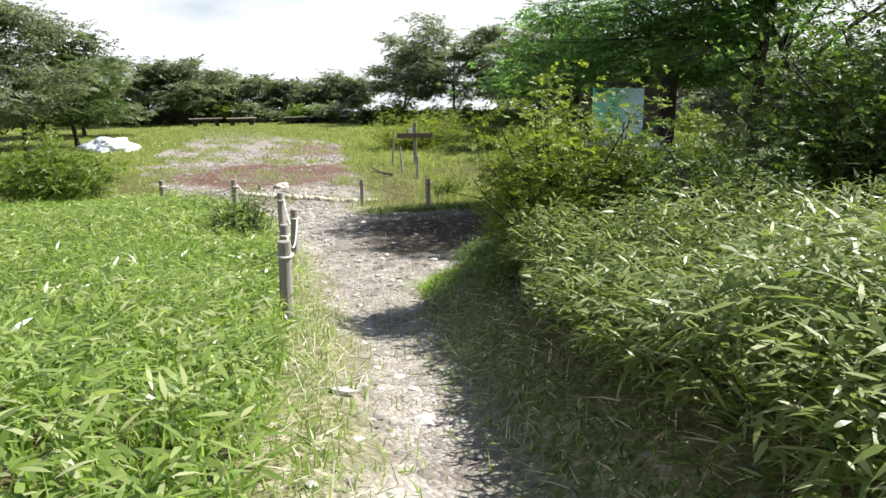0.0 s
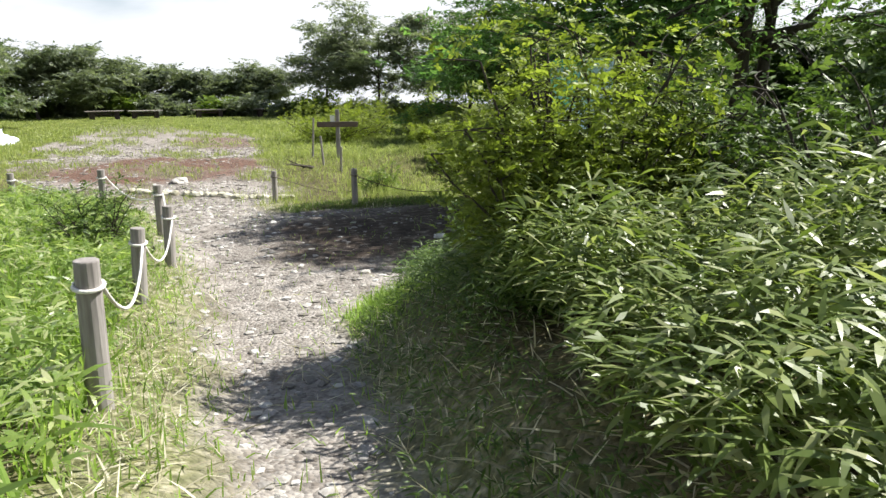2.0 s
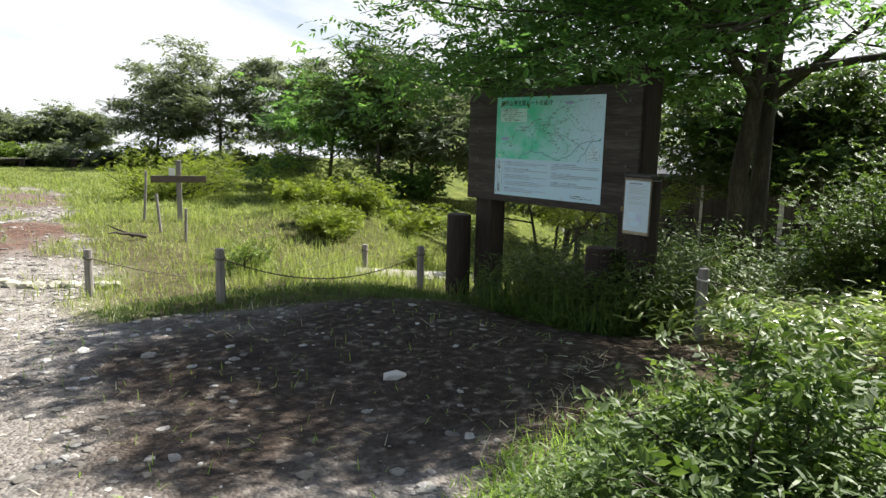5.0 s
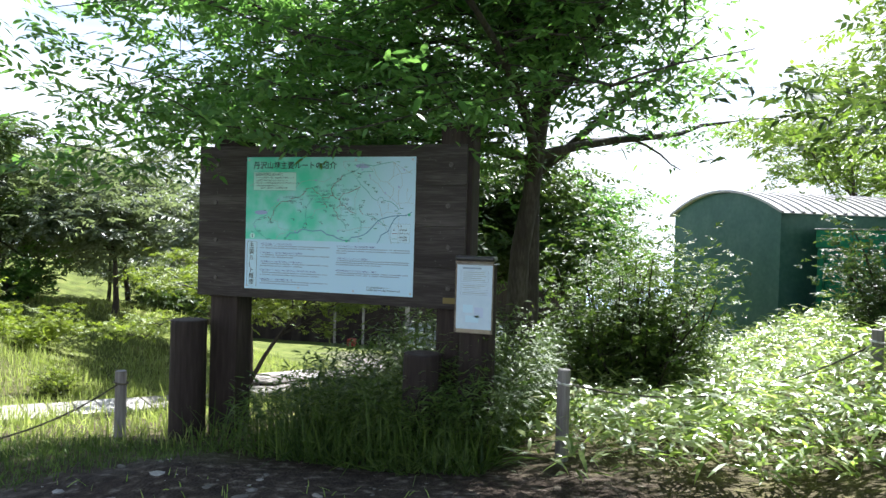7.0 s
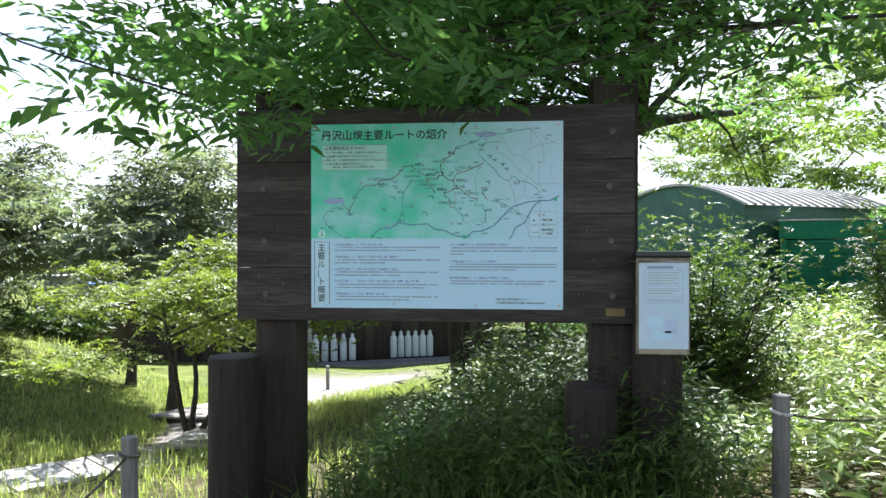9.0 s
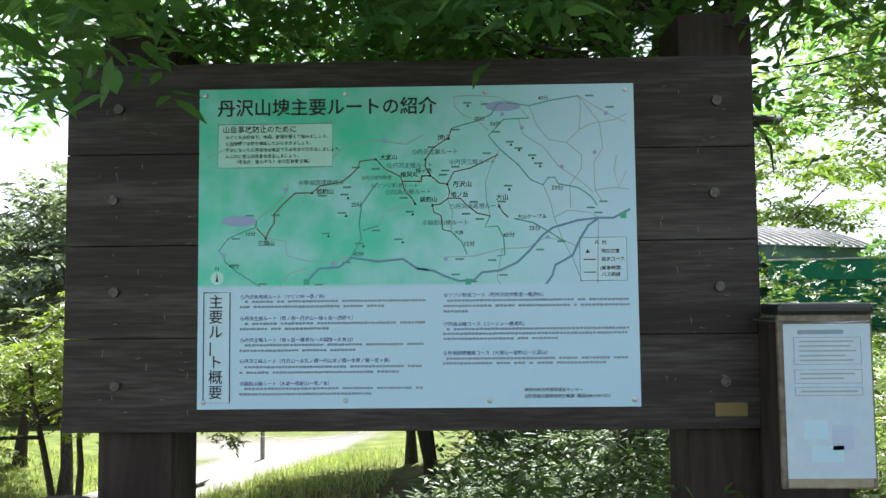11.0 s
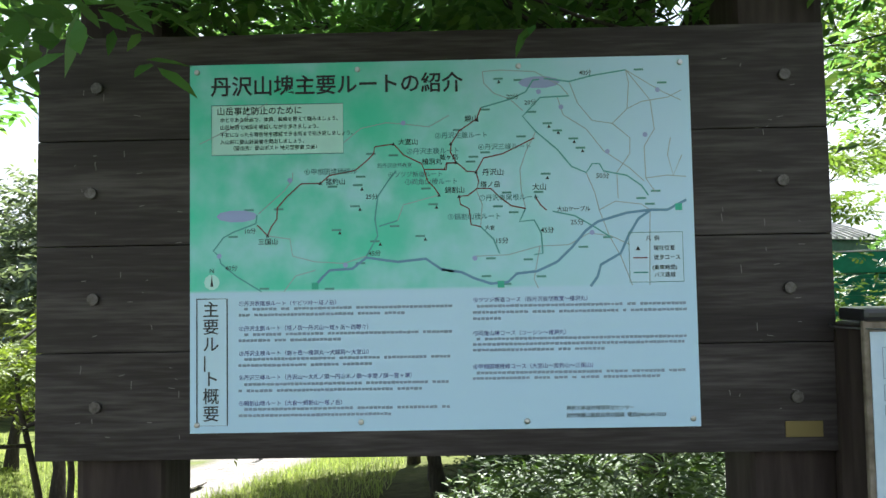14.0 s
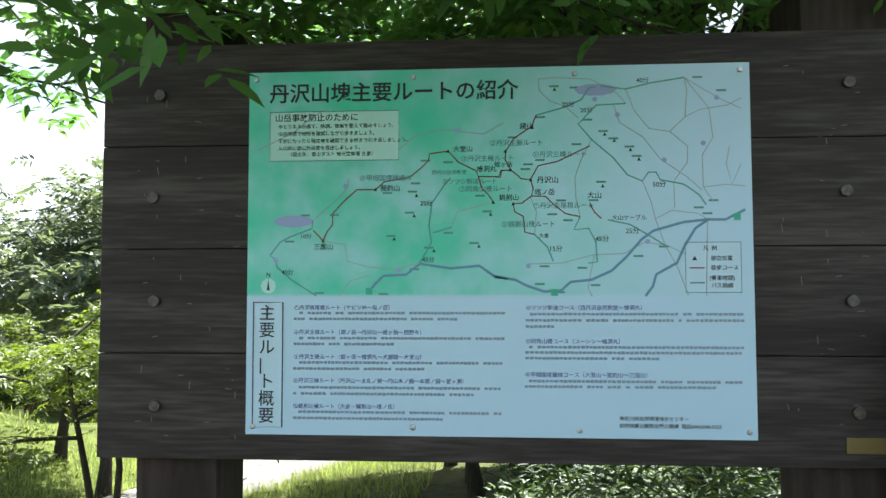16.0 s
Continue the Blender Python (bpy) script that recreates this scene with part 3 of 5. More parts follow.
def tree(name, place, label, tall, girth, fork, reach, leaves, leaf, material, limbs=9, flat=0.35, rise=0.35, lean=(0, 0), stems=1, seed=0, spread_low=1.0, droop=0.03, heading=None, clump=0.32, sprays=(), clear=None, out=0.22, near=False):
    """Trunk with limbs, boughs and twigs, and leaves in flattened clumps along the outer boughs."""
    global rng
    keep, rng = rng, np.random.default_rng(100 + seed)
    x, y = place
    ob = thing(name, (x, y, ground_z(x, y) - 0.05), label, "tree" if tall > 2.5 else "shrub")
    lines, tips = [], []
    for s in range(stems):
        a = 2 * np.pi * s / stems + seed
        push = out * (stems > 1)
        pts, rad = bough((0.6 * girth * (stems > 1) * np.cos(a), 0.6 * girth * (stems > 1) * np.sin(a), 0), (lean[0] + push * np.cos(a), lean[1] + push * np.sin(a), 1), tall * 0.8, girth / (stems ** 0.4), 8, 0, 0.07)
        rad[0] *= 1.35
        lines.append((pts, rad))
        for k in range(limbs // stems):
            u = fork / (tall * 0.8) + (1 - fork / (tall * 0.8)) * (k / max(1, limbs // stems - 1)) ** 1.2 * 0.95
            f = min(u * 8, 7.99)
            p = pts[int(f)] * (1 - f % 1) + pts[int(f) + 1] * (f % 1)
            b = (k * 2.4 + s * 2.1 + seed) if heading is None else heading + rng.normal(0, 0.9)
            ln = reach * (spread_low * (1 - u) + 0.55 * u) * rng.uniform(0.75, 1.15)
            limb, lr = bough(p, (np.cos(b), np.sin(b), rise + 0.7 * u), ln, girth * 0.42 * (1 - 0.5 * u), 6, droop)
            lines.append((limb, lr))
            for g in range(7):
                v = 0.25 + 0.75 * g / 6
                h = min(v * 6, 5.99)
                p2 = limb[int(h)] * (1 - h % 1) + limb[int(h) + 1] * (h % 1)
                c = b + (1 if g % 2 else -1) * rng.uniform(0.3, 1.1)
                tw, tr = bough(p2, (np.cos(c), np.sin(c), rng.normal(0.15, 0.2)), ln * rng.uniform(0.2, 0.42), max(0.007, lr[int(h)] * 0.42), 4, droop)
                lines.append((tw, tr))
                tips += [tw[2], tw[3], tw[4], tw[4]]
    for start, aim, r in sprays:
        limb, lr = bough(start, np.subtract(aim, start), math.dist(start, aim), r, 7, 0.0, 0.15)
        lines.append((limb, lr))
        for g in range(16):
            p2 = limb[2 + g % 6]
            c = rng.uniform(0, 2 * np.pi)
            tw, tr = bough(p2, (np.cos(c), np.sin(c), rng.normal(-0.05, 0.2)), 0.28 * math.dist(start, aim), r * 0.3, 4, 0.02)
            lines.append((tw, tr))
            tips += [tw[1], tw[2], tw[3], tw[4]] * 3
        tips += list(limb[3:]) * 4
    if clear:
        lines = [k for k in lines if not clear(k[0][1:]).any()]
    v, f = tubes(lines, 7)
    joined("trunk", v, f, BARK, ob, smooth=True)
    tips = np.array(tips)
    at, way, up = leaf_sprays(tips, leaves, leaf, (clump, clump, clump * flat))
    if clear:
        keep_leaf = ~clear(at)
        at, way, up = at[keep_leaf], way[keep_leaf], up[keep_leaf]
    size = leaf * rng.uniform(0.6, 1.3, len(at))
    shape, faces = (LONG_V, LONG_F) if near else (LEAF_V, LEAF_F)
    v, f = strewn(shape, faces, at, way, up, size, size * (0.36 if near else 0.46), 0.15)
    joined("crown", v, f, material, ob)
    rng = keep
    return ob


def shrub(name, place, label, size, leaves, leaf, material, stems=14, seed=0, low=0.0, wide=0.5):
    """Many thin stems fanning out from the ground, leaves thick on the outside."""
    global rng
    keep, rng = rng, np.random.default_rng(500 + seed)
    x, y = place
    ob = thing(name, (x, y, ground_z(x, y) - 0.04), label, "shrub")
    sx, sy, sz = size
    lines, tips = [], []
    for s in range(stems):
        a, e = rng.uniform(0, 2 * np.pi), rng.uniform(0.2, 1.0)
        aim = np.array((sx * e * np.cos(a), sy * e * np.sin(a), sz * rng.uniform(0.6, 1.0) * math.sqrt(max(0.08, 1 - 0.75 * e * e))))
        pts, r = bough((0.12 * sx * np.cos(a), 0.12 * sy * np.sin(a), 0), aim, np.linalg.norm(aim), 0.006 + 0.008 * sz, 5, 0, 0.13)
        lines.append((pts, r))
        for g in range(8):
            b = rng.uniform(0, 2 * np.pi)
            tw, tr = bough(pts[1 + g % 5], (np.cos(b), np.sin(b), rng.uniform(-0.1, 0.9)), 0.26 * np.linalg.norm(aim), 0.005, 4)
            lines.append((tw, tr))
            tips += [tw[2], tw[3], tw[4], tw[4]]
    v, f = tubes(lines, 5)
    joined("branchwork", v, f, BARK, ob, smooth=True)
    tips = np.array(tips)
    spread = 0.11 * sz if sz < 1.8 else 0.085 * sz
    at, way, up = leaf_sprays(tips, leaves, leaf, (spread, spread, spread), 7, 0.15, 0.55)
    at[:, 2] = np.abs(at[:, 2])
    kept = (at[:, 2] > low * sz * rng.uniform(0.3, 1.4, len(at))) & (np.hypot(at[:, 0] / sx, at[:, 1] / sy) < 1.12)
    at, way, up = at[kept], way[kept], up[kept]
    length = leaf * rng.uniform(0.6, 1.3, len(at))
    v, f = strewn(LEAF_V, LEAF_F, at, way, up, length, length * wide, 0.1)
    joined("foliage", v, f, material, ob)
    rng = keep
    return ob


def above_sign(p):
    """The tree is kept trimmed back from the face of the signboard, and its edges cut to place its shadow."""
    x, y, z = p[:, 0] + 2.6, p[:, 1] - 1.4, p[:, 2] + ground_z(2.6, -1.4)
    floor = np.where((y > 0.5) & (x < -1.05), 2.4, np.where((y > 0.65) & (x < -0.75), 2.45, np.where(x < -0.6, 2.72, 3.0)))
    beyond = (y < -3.5 + 0.35 * np.sin(3 * x)) & (x < 4.5)
    thin = (z < np.where(y < -0.3, 4.5, 4.0)) & (np.sin(41 * x + 17 * y) * np.sin(29 * z - 13 * y) > np.where(y < -0.3, -0.2, 0.4)) & (len(p) > 100)
    outer = x < 0.93 * z - 6.5 + 0.4 * np.sin(4 * y)
    return beyond | thin | outer | ((x < 0.4) & (z < floor + 0.1 * np.sin(5 * y))) | ((x >= 0.4) & (z < 2.75) & (p[:, 0] ** 2 + p[:, 1] ** 2 > 0.5))


TWIG_Z = 2.5 - ground_z(2.6, -1.4)
# the highest boughs, mostly out of view, are added to deepen the shade
tree("broadleaf_tree", (2.6, -1.4), "spreading broadleaf tree behind the signboard", 7.4, 0.22, 3.2, 4.6, 150000, 0.105, LEAF_TREE, near=True, limbs=18, stems=2, flat=0.28, rise=0.12, seed=3, spread_low=1.1, droop=0.03, clump=0.25, out=0.06, clear=above_sign,
                 sprays=(((0, 0, 4.6), (-2.0, -1.0, 5.6), 0.04), ((0, 0, 4.6), (-3.0, 0.2, 5.8), 0.04), ((0, 0, 4.8), (-1.0, -1.7, 6.2), 0.04), ((0, 0, 4.8), (-2.6, 1.5, 6.0), 0.04), ((0, 0, 4.8), (-0.8, 0.7, 6.6), 0.04), ((0, 0, 4.6), (-3.4, -1.3, 5.3), 0.04), ((0, 0, 4.6), (-1.6, 0.2, 6.3), 0.04),
                         ((0, 0, 4.2), (-1.0, 3.7, 4.3), 0.03), ((0, 0, 4.2), (-2.4, 3.9, 4.7), 0.03), ((0, 0, 4.0), (0.4, 3.6, 3.8), 0.03), ((0, 0, 4.4), (2.4, 1.6, 5.0), 0.03), ((0, 0, 4.4), (1.2, 2.4, 4.6), 0.03), ((0, 0, 4.8), (2.2, 0.2, 5.6), 0.03), ((0, 0, 4.6), (-2.6, -2.7, 4.8), 0.03), ((-0.1, 0.2, 3.6), (-4.1, 1.95, TWIG_Z), 0.02), ((-0.1, 0.2, 3.6), (-4.0, 1.75, TWIG_Z + 0.06), 0.02), ((-0.1, 0.2, 3.6), (-4.5, 2.5, TWIG_Z + 0.25), 0.02), ((0, 0, 4.4), (-4.2, 0.6, 3.9), 0.03), ((0, 0, 4.2), (-3.0, 3.4, 4.4), 0.03), ((0, 0, 4.8), (-4.8, 1.2, 5.6), 0.04), ((0, 0, 4.8), (-4.6, -1.8, 5.4), 0.04), ((0, 0, 4.8), (-2.2, 3.6, 5.6), 0.04), ((0, 0, 5), (0.6, 4.4, 6.2), 0.04), ((0, 0, 5), (-3.0, -3.2, 5.6), 0.04), ((-0.1, 0.2, 3.6), (-4.0, 2.2, 2.95), 0.02), ((-0.1, 0.2, 3.6), (-3.6, 3.0, 2.95), 0.02), ((-0.1, 0.2, 3.6), (-4.1, 2.6, 3.3), 0.03), ((-0.1, 0.2, 3.9), (-3.9, 0.9, 3.45), 0.03), ((0, 0.2, 3.7), (-2.2, 3.6, 3.4), 0.03),
                         ((0, 0.1, 4.2), (-4.4, 1.6, 4.2), 0.03), ((0, 0, 4.3), (-3.4, -2.0, 4.3), 0.03), ((0.1, -0.1, 3.8), (0.6, -4.2, 3.6), 0.03), ((0, 0, 4.5), (-5.0, 0.2, 4.9), 0.03)))

shrub("path_shrub", (-5.32, -6.62), "tall leafy shrub with bare lower stems by the path", (0.92, 0.72, 1.8), 60000, 0.046, LEAF_ROUND, 46, 1, low=0.28)
shrub("path_shrub", (-4.72, -6.7), "leafy shrub with thin stems behind the tall one by the path", (0.5, 0.5, 1.75), 20000, 0.05, LEAF_BUSH, 30, 16, low=0.3)
shrub("path_shrub", (-4.1, -6.9), "dark leafy shrub among bamboo grass by the path", (0.7, 0.6, 1.0), 16000, 0.055, LEAF_BUSH, 26, 28)
shrub("path_shrub", (-4.25, -5.0), "low spreading shrub with small glossy leaves", (0.95, 0.66, 0.72), 26000, 0.05, LEAF_BUSH, 30, 2)
shrub("path_shrub", (-4.55, -7.9), "leafy shrub growing through bamboo grass by the path", (0.75, 0.7, 1.35), 17000, 0.05, LEAF_BUSH, 26, 17)
shrub("path_shrub", (-5.75, -7.0), "low dark undergrowth at the foot of a tall shrub", (0.42, 0.5, 0.42), 7000, 0.042, LEAF_BUSH, 22, 18)
shrub("path_shrub", (-5.4, -5.85), "low dark undergrowth at the foot of a tall shrub", (0.38, 0.5, 0.38), 6000, 0.042, LEAF_BUSH, 22, 19)
shrub("dark_shrub", (-2.1, -7.7), "large dark evergreen shrub", (1.5, 1.4, 2.7), 48000, 0.06, LEAF_BUSH, 30, 3)
shrub("dark_shrub", (-1.2, -9.8), "large dark evergreen shrub", (1.9, 1.8, 2.9), 44000, 0.07, LEAF_DARK, 30, 4)
shrub("dark_shrub", (-3.6, -10.6), "large dark evergreen shrub", (1.2, 1.2, 1.5), 15000, 0.06, LEAF_BUSH, 24, 11)
# dark leaf colour on the next three shrubs stands in for deep shade
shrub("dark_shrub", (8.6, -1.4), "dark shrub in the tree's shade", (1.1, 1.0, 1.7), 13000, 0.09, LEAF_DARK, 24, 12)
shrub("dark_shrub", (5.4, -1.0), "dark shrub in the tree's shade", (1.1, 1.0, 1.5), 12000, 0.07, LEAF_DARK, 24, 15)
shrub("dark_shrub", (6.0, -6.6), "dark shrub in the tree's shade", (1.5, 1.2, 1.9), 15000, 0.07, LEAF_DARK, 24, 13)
shrub("bank_shrub", (-8.0, -1.5), "dark bushy shrub beside the rope fence", (0.6, 0.6, 0.85), 6000, 0.04, LEAF_BUSH, 16, 5)
shrub("shed_shrub", (4.6, -2.75), "tall leafy bush in front of the green shed", (1.6, 1.5, 2.5), 52000, 0.062, LEAF_BUSH, 44, 6)
tree("spreading_shrub", (5.3, 4.3), "low spreading shrub with layered olive green boughs", 3.3, 0.08, 1.5, 2.4, 30000, 0.07, LEAF_ROUND, limbs=15, stems=3, flat=0.3, rise=0.05, seed=7, droop=0.05, clump=0.2, out=0.5)
shrub("slope_shrub", (3.4, 6.6), "small green bush on the sunlit slope", (0.5, 0.5, 0.6), 3500, 0.05, LEAF_TOP, 16, 29)
shrub("clearing_shrub", (-11.1, 3.4), "large bright green bush in the clearing", (1.35, 1.1, 1.5), 18000, 0.09, LEAF_LIGHT, 26, 8)
for k, (px, py, s) in enumerate([(2.9, 11.2, 1.0), (4.3, 10.6, 1.15), (5.6, 9.8, 1.1), (2.3, 9.0, 0.8), (1.6, 18.5, 2.2), (3.8, 20.5, 2.4), (6.5, 17, 2.2)]):
    shrub("mound_shrub", (px, py), "rounded green shrub at the edge of the clearing", (s * 1.2, s * 1.0, s * 0.72), 15000, 0.075, LEAF_TOP, 24, 20 + k)
hedge = np.random.default_rng(9)
for k in range(26):
    t = k / 25
    px, py = -26 + 46 * t, 51 - 26 * t * t + hedge.uniform(-1.5, 1.5)
    s = hedge.uniform(0.9, 1.6)
    shrub("thicket_shrub", (px, py), "dense green shrub at the edge of the woods", (s * 1.1, s, s), 3600, 0.26, LEAF_HAZE_OLIVE if k % 3 else LEAF_LIGHT, 14, 60 + k)
for k, (px, py, s) in enumerate(((9, -12, 2.2), (13, -11, 2.4), (18, -7, 2.2), (24, -3, 2.2), (5, -12, 2.4), (11, 16, 2.0), (15, 13.5, 1.8), (-24, 8, 2.2), (-20, 25, 2.2))):
    shrub("thicket_shrub", (px, py), "dense green shrub at the edge of the woods", (s * 1.1, s, s), 5000, 0.17, LEAF_TREE if k % 2 else LEAF_DARK, 14, 90 + k)
shrub("small_shrub", (-1.6, 5.2), "small green bush behind the rope fence", (0.7, 0.7, 0.8), 4000, 0.05, LEAF_LIGHT, 14, 30)

FAR = [
    (-13.6, 17.5, 6.6, 3.2, LEAF_HAZE_OLIVE), (-12.6, 25, 5.4, 3.0, LEAF_DARK), (-18, 17, 6.8, 3.8, LEAF_DARK), (-22, 13, 6.0, 4.0, LEAF_HAZE_OLIVE), (-13.0, 34, 4.6, 3.4, LEAF_HAZE_OLIVE), (-9.5, 44, 4.4, 3.6, LEAF_HAZE_OLIVE), (-6, 46, 4.6, 3.4, LEAF_HAZE_OLIVE),
    (-2.5, 48, 3.8, 3.2, LEAF_HAZE_OLIVE), (1.5, 48, 3.0, 3.0, LEAF_HAZE_OLIVE), (5.2, 46, 3.4, 3.2, LEAF_HAZE_OLIVE), (9.0, 40, 6.6, 4.0, LEAF_HAZE_OLIVE), (12, 37, 7.2, 4.4, LEAF_HAZE_OLIVE),
    (16, 34, 7.2, 4.6, LEAF_HAZE_OLIVE), (10.5, 22, 5.6, 3.8, LEAF_TREE), (11.2, 12.4, 3.9, 3.0, LEAF_HAZE_OLIVE), (9.2, 16.4, 5.8, 3.4, LEAF_DARK), (15.5, 15.6, 6.6, 3.2, LEAF_HAZE_OLIVE), (11.8, 9.0, 6.8, 2.8, LEAF_HAZE_OLIVE), (9.4, 6.7, 6.2, 2.5, LEAF_HAZE_OLIVE), (12.8, 17.5, 5.6, 3.4, LEAF_HAZE_OLIVE), (14, 20, 6.5, 4.2, LEAF_DARK), (26, 26, 7.5, 4.5, LEAF_HAZE_OLIVE), (33, 22, 8.5, 4.5, LEAF_HAZE_OLIVE), (20, 27, 7.5, 5.0, LEAF_HAZE_OLIVE),
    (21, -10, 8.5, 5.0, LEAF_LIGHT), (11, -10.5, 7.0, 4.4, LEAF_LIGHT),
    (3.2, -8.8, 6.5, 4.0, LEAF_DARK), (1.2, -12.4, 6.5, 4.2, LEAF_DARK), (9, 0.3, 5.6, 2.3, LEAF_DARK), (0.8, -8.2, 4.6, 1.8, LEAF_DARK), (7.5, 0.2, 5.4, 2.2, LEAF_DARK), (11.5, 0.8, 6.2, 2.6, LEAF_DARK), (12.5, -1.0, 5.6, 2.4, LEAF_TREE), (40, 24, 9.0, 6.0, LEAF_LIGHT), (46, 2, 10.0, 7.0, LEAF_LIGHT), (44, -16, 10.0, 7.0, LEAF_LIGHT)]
for k, (px, py, tall, reach, mat_leaf) in enumerate(FAR):
    far_leaf = 0.13 + 0.003 * math.hypot(px + 6, py + 4)
    tree("broadleaf_tree", (px, py), "wind-shaped broadleaf tree with a layered crown" if mat_leaf is not LEAF_LIGHT else "sunlit fresh green broadleaf tree", tall, 0.07 + 0.007 * tall, tall * (0.42 if 5 < px < 18 and py < 17 else 0.24), reach, 9000 if px in (11.8, 9.4) else 15000, far_leaf, mat_leaf, limbs=11, flat=0.28, rise=0.3, seed=40 + k, clump=0.5)

# ---- rope fence ----
def fence_post(px, py, tall=0.68, lean=(0, 0), label="weathered round timber fence post with a rope loop", rope_mat=None):
    ob = thing("fence_post", (px, py, ground_z(px, py)), label, "fence post", "posts of the rope fence")
    ob.matrix_world = ob.matrix_world @ pose(0, 0, 0, lean[0], lean[1], 0)
    part("post", disc(0.058, tall + 0.15, (0, 0, tall / 2 - 0.075), 14, 0.008, 0.96), POST_WOOD, ob)
    ring = np.linspace(0, 2 * np.pi, 15)
    v, f = tubes([(np.stack([0.064 * np.cos(ring), 0.064 * np.sin(ring), tall - 0.12 + 0.012 * np.sin(ring)], -1), np.full(15, 0.011))], 6)
    joined("rope_loop", v, f, rope_mat or ROPE, ob, "rope tied round the post", True)
    return Vector((px, py, ground_z(px, py) + tall - 0.12))


def rope(a, b, sag, material, label, r=0.011):
    s = np.linspace(0, 1, 18)[:, None]
    a, b = np.array(a), np.array(b)
    pts = a * (1 - s) + b * s
    pts[:, 2] -= 4 * sag * (s * (1 - s))[:, 0]
    v, f = tubes([(pts, np.full(18, r))], 6)
    return tagged(joined("rope", v, f, material, smooth=True), label, "rope", "ropes of the fence")


left_row = [fence_post(*p) for p in ((-8.2, -6.74, 0.73, (1, 1)), (-7.81, -4.22, 0.62, (0, 3)), (-7.35, -2.37, 0.66, (0, 2)), (-7.19, -0.25, 0.7), (-7.77, 1.7, 0.7), (-9.1, 4.0, 0.7))]
for a, b in zip(left_row, left_row[1:]):
    rope(a + Vector((0.06, 0, 0)), b + Vector((0.06, 0, 0)), 0.3 if b.y < 0 else 0.2, ROPE, "slack white rope hanging between the posts")
pA = fence_post(-4.38, 4.53, 0.68, rope_mat=DARK_ROPE)
pB = fence_post(-3.48, 2.18, 0.7, rope_mat=DARK_ROPE)
pC = fence_post(-0.33, 2.1, 0.68, rope_mat=DARK_ROPE)
pS = fence_post(1.3, 5.9, 0.6, rope_mat=DARK_ROPE)
pD = fence_post(-0.07, -2.34, 0.8)
pE = fence_post(1.6, -5.2, 0.75)
rope(pB, pC, 0.32, DARK_ROPE, "slack old rope between the posts", 0.009)
rope(pA, pS, 0.45, DARK_ROPE, "slack old rope between the posts", 0.009)
rope(pD, pE, 0.3, DARK_ROPE, "slack old rope between the posts", 0.009)

# ---- signboard ----
SHEET_TOP, SHEET_LOW = 2.705, 1.385
sign = thing("signboard", (0, 0, ground_z(0, 0)), "large dark-stained timber signboard on log posts", "signboard")
ZB = ground_z(0, 0)
planks = 4
low, top = 1.29, 2.82
step = (top - low) / planks
for k in range(planks):
    part("plank", box((0.045, 2.85, step - 0.003), (0.028 + 0.002 * (k % 2), 0.035, low + step * (k + 0.5) - ZB), 0.004), SIGN_WOOD, sign)
part("backing", box((0.02, 2.7, top - low - 0.06), (0.058, 0.03, (top + low) / 2 - ZB), 0.002), LOG_WOOD, sign)
for py, tip in ((1.19, 2.98), (-1.27, 3.03)):
    part("post", box((0.3, 0.32, tip + 0.4), (0.222, py, (tip - 0.4) / 2 - ZB), 0.03), LOG_WOOD, sign)
for py in (1.24, -1.24):
    for k in range(planks):
        part("bolt", disc(0.022, 0.014, (0.0, py + 0.01 * (k % 3), low + step * (k + 0.5) - ZB), 10, 0.004, tilt=(0, 90, 0)), RUST_STEEL, sign)
part("name_plate", box((0.006, 0.13, 0.055), (0.001, -1.26, 1.37 - ZB), 0.002), plain("brass_plate", (0.2, 0.16, 0.06), 0.6, 0.5), sign, "small tarnished brass plate")


def log_post(name, px, py, r, top_z, label):
    g = ground_z(px, py)
    ob = thing(name, (px, py, g), label, "log post")
    part("log", disc(r, top_z - g + 0.2, (0, 0, (top_z - g - 0.2) / 2), 18, 0.025, 0.97), LOG_WOOD, ob, smooth=False)
    return ob


log_post("log_post", -0.2, 1.4, 0.18, 1.06, "short dark-stained log post in front of the signboard")
log_post("log_post", -0.17, -1.07, 0.18, 0.9, "short dark-stained log post in front of the signboard")
log_post("notice_post", -0.02, -1.54, 0.17, 1.74, "tall dark log post carrying a notice")


# ---- the map sheet on the signboard ----
# sheet coordinates are millimetres from its upper left corner, to the right and down
def sheet_point(u, v, lift=0.0):
    return (-0.004 - lift, 0.9 - u / 1000, SHEET_TOP - v / 1000 - ZB)


def ribbon(name, lines, width, material, parent, lift, label=""):
    """Flat printed lines of one colour."""
    bm = bmesh.new()
    for pts in lines:
        p = np.array(pts, float)
        s = np.gradient(p, axis=0)
        s = np.stack([-s[:, 1], s[:, 0]], -1)
        s = s / (np.linalg.norm(s, axis=1)[:, None] + 1e-9) * width / 2
        rows = [(bm.verts.new(sheet_point(*a, lift)), bm.verts.new(sheet_point(*b, lift))) for a, b in zip(p + s, p - s)]
        for (a, b), (c, d) in zip(rows, rows[1:]):
            bm.faces.new((a, b, d, c))
    return part(name, bm, material, parent, label)


def dots(name, places, shape, size, material, parent, lift, label=""):
    bm = bmesh.new()
    for u, v in places:
        bm.faces.new([bm.verts.new(sheet_point(u + size * a, v + size * b, lift)) for a, b in shape])
    return part(name, bm, material, parent, label)


